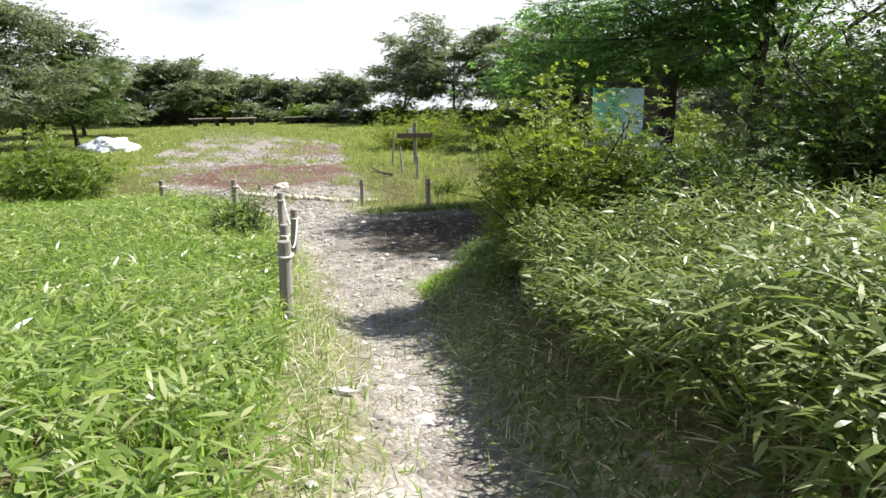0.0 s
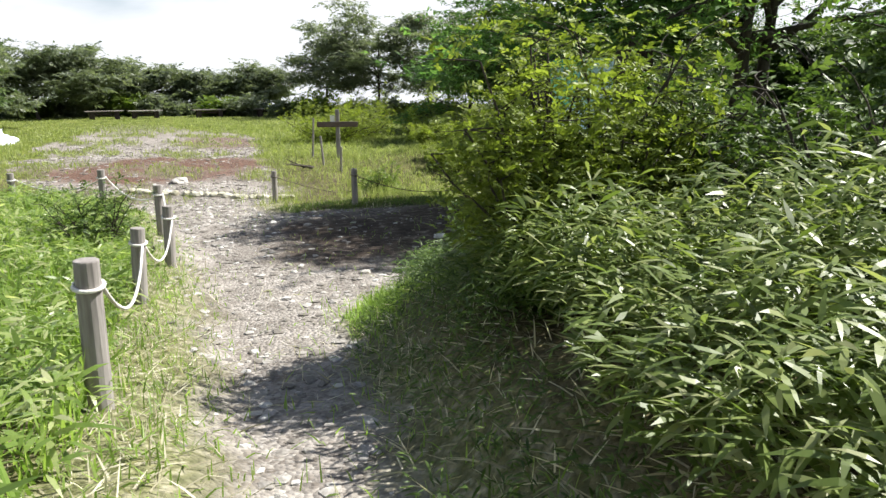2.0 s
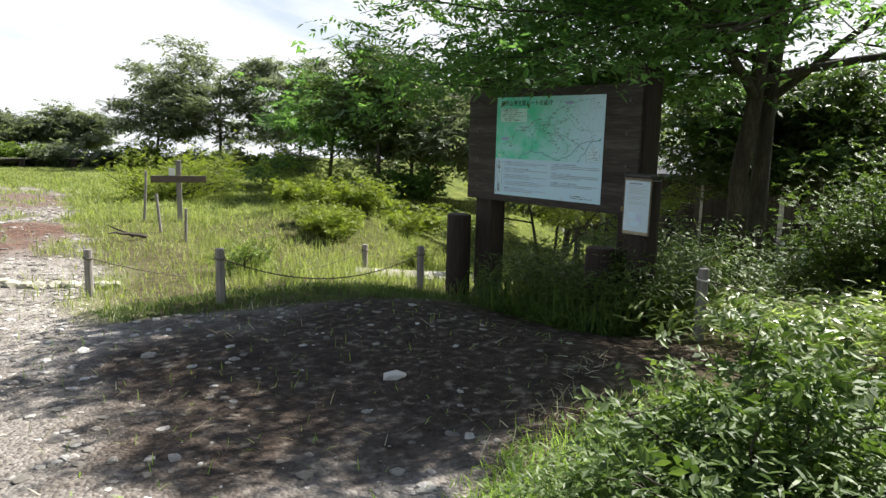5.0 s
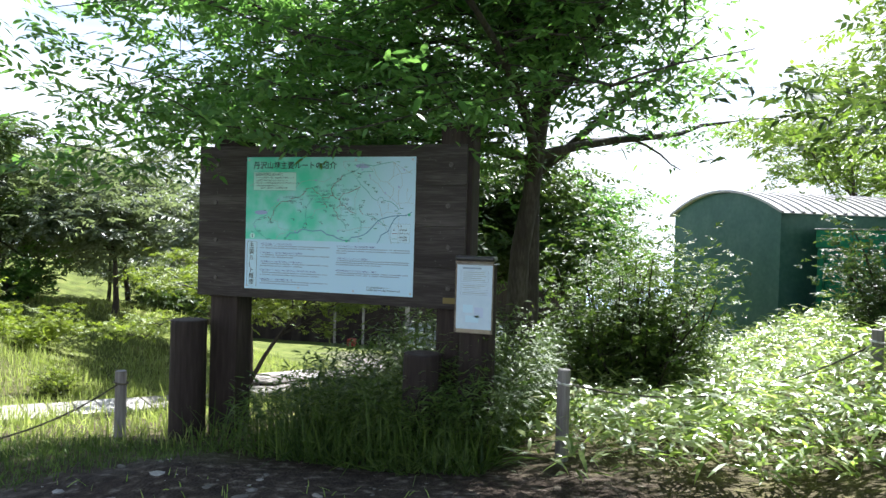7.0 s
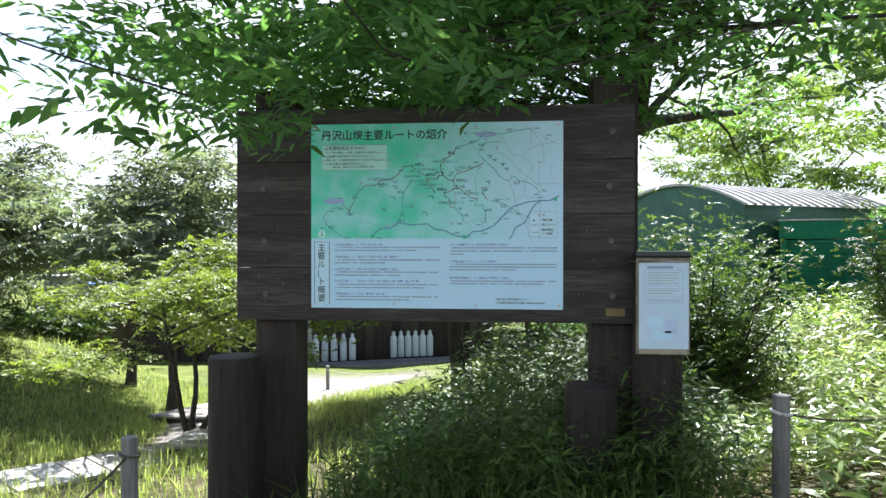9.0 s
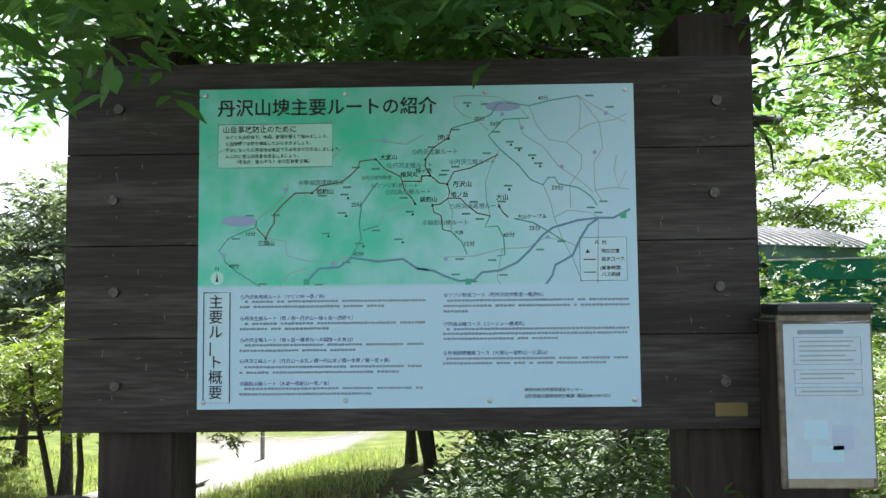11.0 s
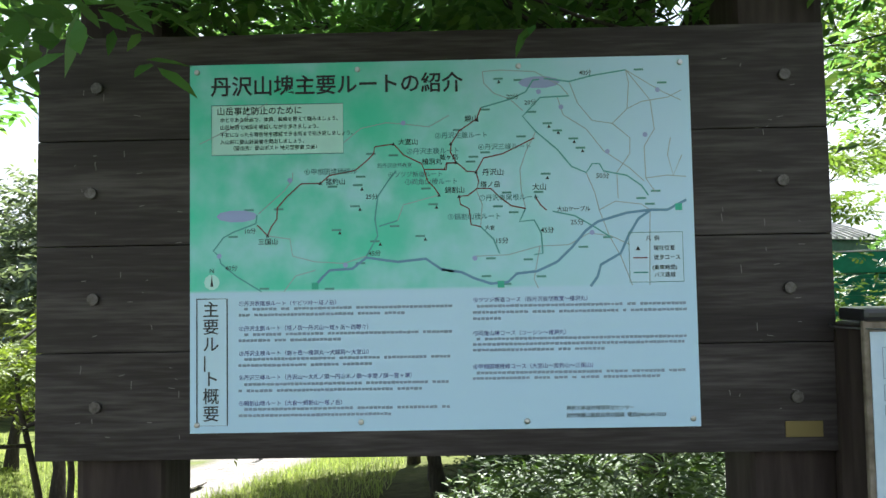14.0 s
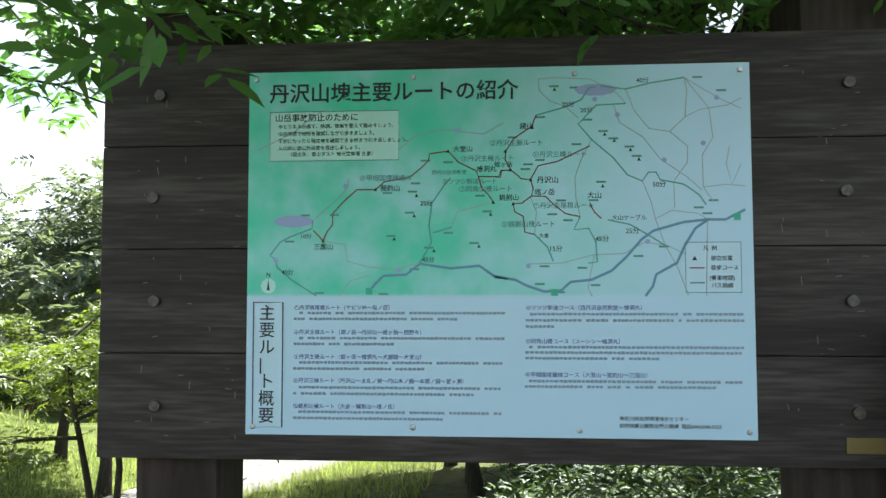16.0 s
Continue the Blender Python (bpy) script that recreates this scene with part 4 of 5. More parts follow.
def lettering(name, rows, material, parent, lift, label="", upright=False):
    """Printed words as one mesh: rows of text, left end, foot of the letters and letter height."""
    bm = bmesh.new()
    for words, u, v, tall in rows:
        curve = bpy.data.curves.new(name, "FONT")
        curve.body, curve.size = words, tall / 1000
        curve.resolution_u, curve.offset = 2, (0.016 if tall > 62 else 0.006) * tall / 1000
        ob = new(name, curve)
        me = bpy.data.meshes.new_from_object(ob.evaluated_get(bpy.context.evaluated_depsgraph_get()))
        x, _, z = sheet_point(u, v, lift)
        turn = Matrix(((0, 0, -1, x), (-1, 0, 0, 0.9 - u / 1000), (0, 1, 0, z), (0, 0, 0, 1)))
        me.transform(turn)
        bm.from_mesh(me)
        bpy.data.objects.remove(ob)
        bpy.data.curves.remove(curve)
        bpy.data.meshes.remove(me)
    return part(name, bm, material, parent, label)


def sheet_print():
    m = bpy.data.materials.new("printed_sheet")
    m.use_nodes = True
    n, l = m.node_tree.nodes, m.node_tree.links
    b = n["Principled BSDF"]
    tc, sep = n.new("ShaderNodeTexCoord"), n.new("ShaderNodeSeparateXYZ")
    l.new(tc.outputs["Generated"], sep.inputs[0])
    blot = n.new("ShaderNodeTexNoise")
    blot.inputs["Scale"].default_value, blot.inputs["Detail"].default_value = 3.6, 5
    l.new(tc.outputs["Object"], blot.inputs["Vector"])

    def line(a, b_, src):
        k = n.new("ShaderNodeMapRange")
        k.inputs["From Min"].default_value, k.inputs["From Max"].default_value = a, b_
        k.interpolation_type = "SMOOTHSTEP"
        l.new(src, k.inputs["Value"])
        return k.outputs["Result"]

    def times(a, c, kind="MULTIPLY"):
        k = n.new("ShaderNodeMath")
        k.operation, k.use_clamp = kind, True
        l.new(a, k.inputs[0])
        l.new(c, k.inputs[1])
        return k.outputs[0]

    west = line(0.05, 0.7, sep.outputs["Y"])
    inside = line(0.372, 0.384, sep.outputs["Z"])
    blots = line(0.12, 0.68, blot.outputs["Fac"])
    green = times(times(west, blots), inside)
    mix = n.new("ShaderNodeMixRGB")
    mix.inputs["Color1"].default_value, mix.inputs["Color2"].default_value = (0.5, 0.72, 0.88, 1), (0.07, 0.66, 0.42, 1)
    l.new(green, mix.inputs["Fac"])
    l.new(mix.outputs["Color"], b.inputs["Base Color"])
    b.inputs["Roughness"].default_value = 0.4
    b.inputs["Specular IOR Level"].default_value = 0.4
    return m


INK, BLUE_INK = plain("black_ink", (0.02, 0.025, 0.03)), plain("violet_ink", (0.1, 0.1, 0.3))
ROUTE_RED, ROAD_TEAL, RIVER_BLUE = plain("route_red", (0.2, 0.045, 0.05)), plain("road_teal", (0.1, 0.36, 0.34)), plain("river_blue", (0.14, 0.3, 0.45))
GREY_INK, LILAC, GREEN_INK = plain("grey_ink", (0.34, 0.42, 0.44)), plain("lilac", (0.33, 0.4, 0.66)), plain("station_green", (0.06, 0.45, 0.3))
INK_SOFT = plain("soft_ink", (0.26, 0.34, 0.44))
PALE = plain("pale_panel", (0.48, 0.8, 0.74))
PALE_BLUE = plain("pale_blue_panel", (0.54, 0.75, 0.88))
ROUTE_INK = plain("route_name_ink", (0.1, 0.26, 0.26))
sheet = part("map_sheet", box((0.004, 1.8, 1.32), (-0.002, 0, (SHEET_TOP + SHEET_LOW) / 2 - ZB), 0.001), sheet_print(), sign, "pale green and white printed hiking map sheet")
ROUND = [(math.cos(a * math.pi / 5), math.sin(a * math.pi / 5)) for a in range(10)]
SQUARE, TRIANGLE = [(-1, -1), (-1, 1), (1, 1), (1, -1)], [(0, -1), (-0.9, 0.8), (0.9, 0.8)]
def frame_of(u0, v0, u1, v1):
    return [(u0, v0), (u1, v0), (u1, v1), (u0, v1), (u0, v0 - 2)]


ROADS = [
    [(1059, 45), (1063, 88), (1099, 125), (1155, 147), (1201, 190)],
    [(1059, 45), (1121, 41), (1246, 49), (1338, 103), (1368, 140)],
    [(1369, 88), (1398, 167), (1448, 231), (1520, 243), (1574, 191), (1582, 97), (1573, 50)],
    [(1573, 50), (1657, 161), (1669, 266), (1631, 328), (1633, 442), (1667, 494)],
    [(1573, 50), (1639, 93), (1710, 136), (1766, 163)],
    [(1574, 191), (1626, 166), (1720, 152), (1770, 127)],
    [(1326, 145), (1345, 208), (1427, 262), (1486, 341), (1577, 405), (1627, 452)],
    [(1422, 418), (1451, 491), (1465, 553), (1498, 646), (1537, 719), (1575, 822)],
    [(1465, 553), (1522, 523), (1615, 535), (1645, 556)],
    [(1633, 442), (1710, 433), (1777, 439)],
    [(1645, 556), (1641, 659), (1636, 823)],
    [(1520, 243), (1581, 296), (1579, 353), (1531, 420), (1533, 513)],
    [(1025, 710), (1138, 707), (1251, 678), (1354, 675), (1427, 635), (1503, 646), (1569, 678)],
    [(1246, 267), (1208, 341), (1186, 403), (1189, 476), (1203, 543)],
    [(35, 289), (168, 225), (230, 174), (281, 144)],
    [(248, 544), (340, 464), (371, 424), (371, 398)],
    [(556, 293), (618, 243), (710, 224), (771, 230), (863, 242), (935, 202)],
    [(280, 624), (360, 637), (369, 698), (450, 720), (551, 727), (633, 703)],
    [(450, 750), (379, 769), (338, 824)],
    [(1029, 473), (1049, 525), (1042, 605)],
    [(1251, 678), (1228, 795), (1242, 826)],
    [(1725, 298), (1713, 360), (1731, 433), (1764, 361)],
    [(746, 578), (767, 522), (896, 489)]]
BUS = [
    [(257, 823), (166, 766), (111, 719), (106, 694), (85, 675), (121, 628), (157, 609), (238, 579), (242, 549)],
    [(633, 703), (674, 632), (665, 571), (676, 490), (717, 430), (743, 399)],
    [(680, 597), (746, 578)],
    [(1042, 605), (1087, 650), (1107, 701)],
    [(1203, 543), (1181, 589), (1233, 585), (1257, 632), (1261, 704), (1230, 708)],
    [(1246, 267), (1321, 333), (1371, 396), (1422, 418), (1444, 387), (1470, 387), (1484, 414), (1566, 431), (1617, 468), (1641, 504)],
    [(1051, 177), (1160, 147), (1213, 122), (1240, 80), (1287, 76), (1369, 88), (1453, 68), (1573, 50)],
    [(1246, 267), (1200, 211), (1264, 144), (1368, 140)],
    [(1300, 555), (1377, 572), (1448, 614), (1503, 651)]]
TRAILS = [
    [(280, 624), (294, 591), (314, 565), (315, 525), (350, 485), (402, 439), (471, 439), (504, 411), (596, 395), (637, 362), (663, 336), (668, 311), (735, 302), (772, 343), (835, 375), (843, 396), (916, 397), (924, 374), (963, 375)],
    [(907, 398), (922, 399), (926, 376), (959, 373), (979, 389), (995, 405), (1029, 409), (1038, 442), (1032, 468), (1081, 469), (1111, 500), (1152, 532), (1203, 543)],
    [(959, 373), (939, 336), (942, 305), (971, 259), (1034, 218), (1051, 177)],
    [(1029, 409), (1057, 359), (1125, 345), (1177, 320), (1240, 290)],
    [(1032, 468), (998, 493), (967, 495), (972, 524), (1002, 540), (1008, 597), (1042, 605)],
    [(843, 396), (855, 437), (880, 463), (896, 489)],
    [(1240, 503), (1255, 529), (1277, 550)],
    [(280, 624), (258, 600), (243, 585)]]
RIVERS = [
    [(449, 806), (470, 781), (501, 751), (582, 747), (633, 708), (703, 719), (744, 725), (845, 716), (905, 758), (945, 763), (901, 754), (972, 766), (1013, 787), (1074, 808), (1135, 804), (1167, 774), (1239, 767), (1311, 735), (1364, 685), (1417, 624), (1459, 594), (1562, 565), (1645, 556), (1706, 557), (1774, 522)],
    [(1427, 824), (1453, 789), (1465, 748), (1537, 708), (1565, 647), (1603, 586), (1645, 558)]]
ribbon("road_print", ROADS, 3.2, GREY_INK, sheet, 0.0008)
ribbon("bus_route_print", BUS, 5.0, ROAD_TEAL, sheet, 0.0012)
ribbon("river", RIVERS, 9.0, RIVER_BLUE, sheet, 0.0016)
ribbon("trail_print", TRAILS, 4.4, ROUTE_RED, sheet, 0.002)
ribbon("legend_trail_print", [[(1580, 726), (1630, 726)]], 4, ROUTE_RED, sheet, 0.003)
ribbon("legend_bus_print", [[(1580, 778), (1630, 778)]], 5, ROAD_TEAL, sheet, 0.003)
for spot in ((170, 552), (1262, 88)):
    dots("lake", [spot], [(3.4 * a, b) for a, b in ROUND], 22, LILAC, sheet, 0.0004)
dots("road_shield_print", [(771, 227), (361, 426), (106, 694), (558, 734), (1019, 717), (1437, 633), (1499, 344), (1635, 286), (1338, 180), (1684, 125), (1259, 123), (1271, 79)], ROUND, 9, LILAC, sheet, 0.0024)
dots("station_print", [(449, 806), (1110, 811), (1746, 547)], SQUARE, 12, GREEN_INK, sheet, 0.0024)
dots("peak_print", [(280, 624), (471, 439), (735, 302), (896, 489), (539, 618), (620, 462), (612, 535), (886, 532), (844, 646), (683, 661), (940, 305), (959, 373), (1029, 409), (967, 495), (1240, 500), (1036, 221), (1283, 434), (1293, 249), (1326, 272), (1382, 306), (1411, 340), (1117, 84)], TRIANGLE, 7, INK, sheet, 0.0024)
dots("place_mark_print", [(213, 531), (156, 626), (320, 530), (514, 452), (616, 418), (500, 817), (267, 813), (605, 448), (594, 524), (527, 608), (874, 522), (826, 635), (664, 651), (612, 728), (735, 598), (849, 465), (653, 336), (734, 343), (1066, 184), (1232, 196), (1193, 284), (966, 256), (1063, 339), (1021, 354), (1011, 371), (1137, 485), (1105, 534), (1161, 556), (1076, 719), (1209, 725), (1059, 782), (1130, 811), (1254, 786), (1405, 684), (1493, 651), (1615, 514), (1645, 535), (1667, 489), (1288, 238), (1323, 265), (1379, 295), (1404, 329), (1278, 420), (1115, 73), (1188, 79), (1619, 50), (1701, 99), (1251, 485)], [(-17, -4), (-17, 3), (17, 3), (17, -4)], 1, plain("faint_ink", (0.1, 0.3, 0.26)), sheet, 0.0003)
for u0, v0, u1, v1 in ((80, 150, 555, 331), (26, 846, 134, 1293), (1566, 636, 1756, 812)):
    dots("panel", [((u0 + u1) / 2, (v0 + v1) / 2)], [(-(u1 - u0) / 2, -(v1 - v0) / 2), (-(u1 - u0) / 2, (v1 - v0) / 2), ((u1 - u0) / 2, (v1 - v0) / 2), ((u1 - u0) / 2, -(v1 - v0) / 2)], 1, PALE if v0 < 400 else PALE_BLUE, sheet, 0.0006)
    ribbon("panel_frame", [frame_of(u0, v0, u1, v1)], 4 if v0 > 840 else 2.5, INK if v0 > 840 else ROUTE_INK, sheet, 0.0026)
lettering("title", [("丹沢山塊主要ルートの紹介", 76, 109, 76)], INK, sheet, 0.0022, "black printed title")
lettering("advice", [("山岳事故防止のために", 98, 183, 31), ("ゆとりある計画で、体調、装備を整えて臨みましょう。", 110, 210, 17.5), ("山岳地図で地形を確認しながら歩きましょう。", 110, 237, 17.5), ("不安になったら現在地を確認できる所まで引き返しましょう。", 110, 264, 17.5), ("入山前に登山計画書を提出しましょう。", 110, 290, 17.5), ("（提出先：登山ポスト 地元警察署 交番）", 147, 313, 17.5)], INK, sheet, 0.0022)
lettering("side_title", [(ch, 46, 906 + 61.2 * k, 60) for k, ch in enumerate("主要ル|ト概要")], INK, sheet, 0.0028, "black vertical heading")
lettering("place_name_print", [("三国山", 246, 654, 24), ("菰釣山", 489, 443, 24), ("大室山", 752, 304, 24), ("檜洞丸", 836, 377, 24), ("焼山", 991, 225, 26), ("丹沢山", 1051, 420, 26), ("塔ノ岳", 1043, 463, 24), ("鍋割山", 916, 481, 24), ("大山", 1228, 476, 26), ("蛭ヶ岳", 900, 361, 22), ("10分", 195, 614, 22), ("40分", 128, 745, 22), ("25分", 633, 498, 22), ("45分", 641, 701, 22), ("15分", 1092, 665, 24), ("45分", 1255, 630, 24), ("25分", 1361, 603, 24), ("50分", 1456, 439, 24), ("20分", 1143, 147, 22), ("20分", 1207, 169, 22), ("40分", 1406, 65, 22), ("大山ケーブル", 1314, 555, 20), ("大倉", 1057, 616, 18), ("凡  例", 1626, 664, 19), ("▲", 1588, 699, 19), ("現在位置", 1652, 699, 19), ("徒歩コース", 1652, 732, 19), ("(乗車時間)", 1646, 768, 19), ("バス路線", 1652, 794, 19)], INK, sheet, 0.0028)
lettering("route_name_print", [("②丹沢主脈ルート", 883, 284, 24), ("③丹沢主稜ルート", 780, 339, 24), ("⑧甲相国境稜線ル", 412, 406, 24), ("⑦同角山稜ルート", 773, 449, 24), ("⑥ツツジ新道ルート", 713, 421, 22), ("④丹沢三峰ルート", 1037, 328, 24), ("①丹沢表尾根ルート", 1037, 511, 24), ("⑤鍋割山稜ルート", 924, 577, 24), ("西丹沢自然教室", 675, 386, 18)], ROUTE_INK, sheet, 0.0028)
lettering("heading_print", [("①丹沢表尾根ルート（ヤビツ峠〜塔ノ岳）", 175, 872, 19), ("②丹沢主脈ルート（塔ノ岳〜丹沢山〜蛭ヶ岳〜西野々）", 175, 960, 19), ("③丹沢主稜ルート（蛭ヶ岳〜檜洞丸〜犬越路〜大室山）", 175, 1048, 19), ("④丹沢三峰ルート（丹沢山〜太礼ノ頭〜円山木ノ頭〜本間ノ頭〜宮ヶ瀬）", 174, 1133, 19), ("⑤鍋割山稜ルート（大倉〜鍋割山〜塔ノ岳）", 174, 1224, 19), ("⑥ツツジ新道コース（西丹沢自然教室〜檜洞丸）", 1009, 872, 19), ("⑦同角山稜コース（ユーシン〜檜洞丸）", 1007, 990, 19), ("⑧甲相国境稜線コース（大室山〜菰釣山〜三国山）", 1004, 1107, 19)], BLUE_INK, sheet, 0.0022)
lettering("publisher", [("神奈川県自然環境保全センター", 1330, 1256, 17), ("自然保護公園部自然公園課  電話(046)248-0323", 1329, 1281, 17)], INK, sheet, 0.0022)
lettering("north", [("N", 71, 754, 22)], INK, sheet, 0.0022)
dots("compass", [(79, 787)], ROUND, 28, PALE, sheet, 0.0006)
dots("needle", [(79, 787)], [(0, -1), (-0.2, 0.6), (0.2, 0.6)], 26, INK, sheet, 0.0012)
for ob in sheet.children:
    if ob.name.split(".")[0] in ("road_print", "bus_route_print", "river", "trail_print", "road_shield_print", "station_print", "peak_print", "place_mark_print", "place_name_print", "route_name_print", "heading_print", "advice", "publisher", "side_title"):
        tagged(ob, kind="stuff")
dice = random.Random(5)
for u0, u1, v in [(195, 938, 885), (175, 777, 906), (195, 937, 975), (175, 546, 996), (195, 935, 1062), (174, 655, 1084), (194, 933, 1151), (174, 833, 1173), (194, 936, 1238), (174, 722, 1260), (1023, 1765, 888), (1008, 1764, 910), (1008, 1118, 932), (1020, 1765, 1004), (1006, 1764, 1023), (1006, 1475, 1043), (1018, 1761, 1123), (1004, 1671, 1142)]:
    bm, u = bmesh.new(), u0
    while u < u1 - 14:
        w = dice.uniform(10, 15)
        bm.faces.new([bm.verts.new(sheet_point(u + a * w, v + b * 9 - dice.uniform(4, 6), 0.002)) for a, b in ((0, 0), (0, 1), (1, 1), (1, 0))])
        u += w + dice.uniform(1.5, 3.2) + (dice.random() < 0.06) * 14
    part("text_line", bm, INK_SOFT, sheet)
for u, v in [(27, 27), (609, 28), (1189, 28), (1767, 26), (26, 1291), (607, 1288), (1192, 1293), (1773, 1292)]:
    px_, py_, pz_ = sheet_point(u, v, 0.003)
    part("screw", disc(0.011, 0.008, (px_, py_, pz_), 12, 0.002, 0.8, (0, -90, 0)), STEEL, sheet, smooth=True)

SCRATCH = plain("pale_scratch", (0.16, 0.15, 0.14), 0.8)
nick = random.Random(11)
for side, count in (((-430, -40), 34), ((1830, 2180), 26)):
    marks = []
    for k in range(count):
        u, v = nick.uniform(*side), nick.uniform(0, 1330)
        w, h = (nick.uniform(4, 26), nick.uniform(-5, 5)) if nick.random() < 0.6 else (nick.uniform(-4, 4), nick.uniform(8, 30))
        marks.append([(u, v), (u + 0.5 * w + nick.uniform(-2, 2), v + 0.5 * h), (u + w, v + h)])
    tagged(ribbon("scratch", marks, 2.4, SCRATCH, sign, -0.0085, "pale scratches in the dark stain"), kind="stuff")

PALE_STONE = surface("bleached_stone", [(0.3, 0.28, 0.2), (0.46, 0.44, 0.34), (0.6, 0.57, 0.47)], 6, 0.85, 0.4, each=0.4)

# ---- notice on its log ----
notice = thing("notice_board", (-0.19, -1.54, 1.13), "weathered notice sheet in a clear sleeve on a log post", "notice")
part("backing", box((0.02, 0.35, 0.66), (0.0, 0, 0.31), 0.006), surface("worn_board", [(0.09, 0.07, 0.05), (0.19, 0.16, 0.12), (0.32, 0.28, 0.23)], 6, 0.8, 0.3), notice, "worn plywood backing")
part("paper", box((0.004, 0.322, 0.57), (-0.013, -0.004, 0.305), 0.001), surface("faded_paper", [(0.5, 0.64, 0.76), (0.62, 0.74, 0.84)], 5, 0.3, 0.0), notice, "faded bluish printed paper")
part("cap", box((0.16, 0.36, 0.045), (0.055, 0, 0.645), 0.016), plain("black_plastic", (0.02, 0.02, 0.022), 0.3), notice, "black plastic folded over the top")
part("tape", box((0.003, 0.31, 0.05), (-0.012, 0, 0.012), 0.001), surface("brown_tape", [(0.3, 0.25, 0.18), (0.42, 0.37, 0.28)], 12, 0.5, 0.1), notice, "brownish tape along the bottom")
part("heading", box((0.001, 0.17, 0.016), (-0.0157, 0.02, 0.56), 0), INK_SOFT, notice)
for z, tall in ((0.49, 0.1), (0.395, 0.05), (0.34, 0.03)):
    for zz in (z - tall / 2, z + tall / 2):
        part("rule", box((0.001, 0.25, 0.002), (-0.0157, -0.004, zz), 0), INK_SOFT, notice)
    for yy in (-0.128, 0.12):
        part("rule", box((0.001, 0.002, tall), (-0.0157, yy, z), 0), INK_SOFT, notice)
for k, (w, z) in enumerate(((0.2, 0.525), (0.19, 0.508), (0.21, 0.49), (0.17, 0.472), (0.2, 0.455), (0.2, 0.405), (0.16, 0.388), (0.21, 0.34))):
    part("text_line", box((0.001, w, 0.006), (-0.0157, 0.1 - w / 2, z), 0), GREY_INK, notice)
for k, (yy, zz, w, h) in enumerate(((0.05, 0.2, 0.09, 0.07), (-0.05, 0.17, 0.08, 0.09), (0.01, 0.11, 0.12, 0.06))):
    part("picture_print", box((0.001, w, h), (-0.0157, yy, zz), 0), plain("faint_map_print", (0.5, 0.6, 0.78)) if k % 2 else PALE_BLUE, notice)
ring = np.linspace(0, 2 * np.pi, 20)
v, f = tubes([(np.stack([0.1 + 0.2 * np.cos(ring), 0.2 * np.sin(ring), np.full(20, 0.6)], -1), np.full(20, 0.003))], 5)
joined("wire", v, f, STEEL, notice)

# ---- the clearing ----
cx, cy = -0.2, 12.1
guide = thing("guidepost", (cx, cy, ground_z(cx, cy)), "grey timber guidepost with two pointed sign arms", "guidepost", turn=-22)
part("post", box((0.13, 0.13, 1.75), (0, 0, 0.7), 0.02), POST_WOOD, guide)
part("sign_arm", box((1.34, 0.05, 0.18), (0, -0.095, 1.1), 0.02), surface("brown_arm", [(0.07, 0.05, 0.04), (0.14, 0.11, 0.09)], 5, 0.8, 0.4, (0.2, 1, 1)), guide, "brown sign arm")
part("label_plate", box((0.15, 0.02, 0.22), (-0.16, -0.08, 1.27), 0.004, -10), plain("white_plate", (0.7, 0.7, 0.68)), guide, "small white plate")
for k, (px, py, tall, lx) in enumerate(((-1.0, 12.4, 1.3, 4), (-1.3, 10.4, 0.9, -5), (-1.15, 9.3, 0.75, 2))):
    ob = thing("stake", (px, py, ground_z(px, py)), "thin weathered wooden stake in the grass", "stake", "stakes")
    ob.matrix_world = ob.matrix_world @ pose(0, 0, 0, lx, lx * 0.6, 0)
    part("pole", disc(0.035, tall + 0.2, (0, 0, tall / 2 - 0.1), 9, 0.006, 0.9), POST_WOOD, ob)
ob = thing("fallen_branch", (-1.9, 9.6, ground_z(-1.9, 9.6)), "grey fallen branch on the ground", "branch")
v, f = tubes([bough((0, 0, 0.05), (-0.8, -0.3, 0.1), 1.1, 0.05, 6), bough((-0.3, -0.1, 0.08), (-0.6, 0.5, 0.4), 0.6, 0.03, 4)], 6)
joined("limb", v, f, BARK, ob, smooth=True)


def bench(px, py, wide, turn):
    ob = thing("bench", (px, py, ground_z(px, py)), "long low weathered timber bench in the clearing", "bench", "benches in the clearing", turn)
    for k in range(3):
        part("plank", box((wide, 0.17, 0.06), (0, (k - 1) * 0.18, 0.5), 0.01), GREY_WOOD, ob)
    for s in (-1, 1):
        part("leg", box((0.3, 0.42, 0.5), (s * wide * 0.32, 0, 0.22), 0.02), LOG_WOOD, ob)
    part("stretcher", box((wide * 0.7, 0.1, 0.12), (0, 0, 0.32), 0.01), LOG_WOOD, ob)


for px, py, wide, turn in ((-5.7, 40.8, 2.3, 0), (-3.3, 40.2, 2.1, 0), (0.7, 39.9, 2.2, 3), (4.65, 39.1, 2.4, 6)):
    bench(px, py, wide, turn)

px, py = -11.2, 23
tarp = thing("tarpaulin", (px, py, ground_z(px, py)), "crumpled white and pale blue tarpaulin over a heap", "tarpaulin")
bm = bmesh.new()
bmesh.ops.create_icosphere(bm, subdivisions=4, radius=1)
for v in bm.verts:
    n3 = noise.noise(v.co * 2.1) * 0.28 + noise.noise(v.co * 5.3) * 0.1
    v.co = Vector((v.co.x * 1.25, v.co.y * 0.9, max(-0.1, v.co.z) * 0.6)) * (1 + n3)
part("sheet", bm, surface("tarp", [(0.35, 0.45, 0.62), (0.62, 0.66, 0.72), (0.75, 0.77, 0.8)], 1.6, 0.45, 0.3), tarp)

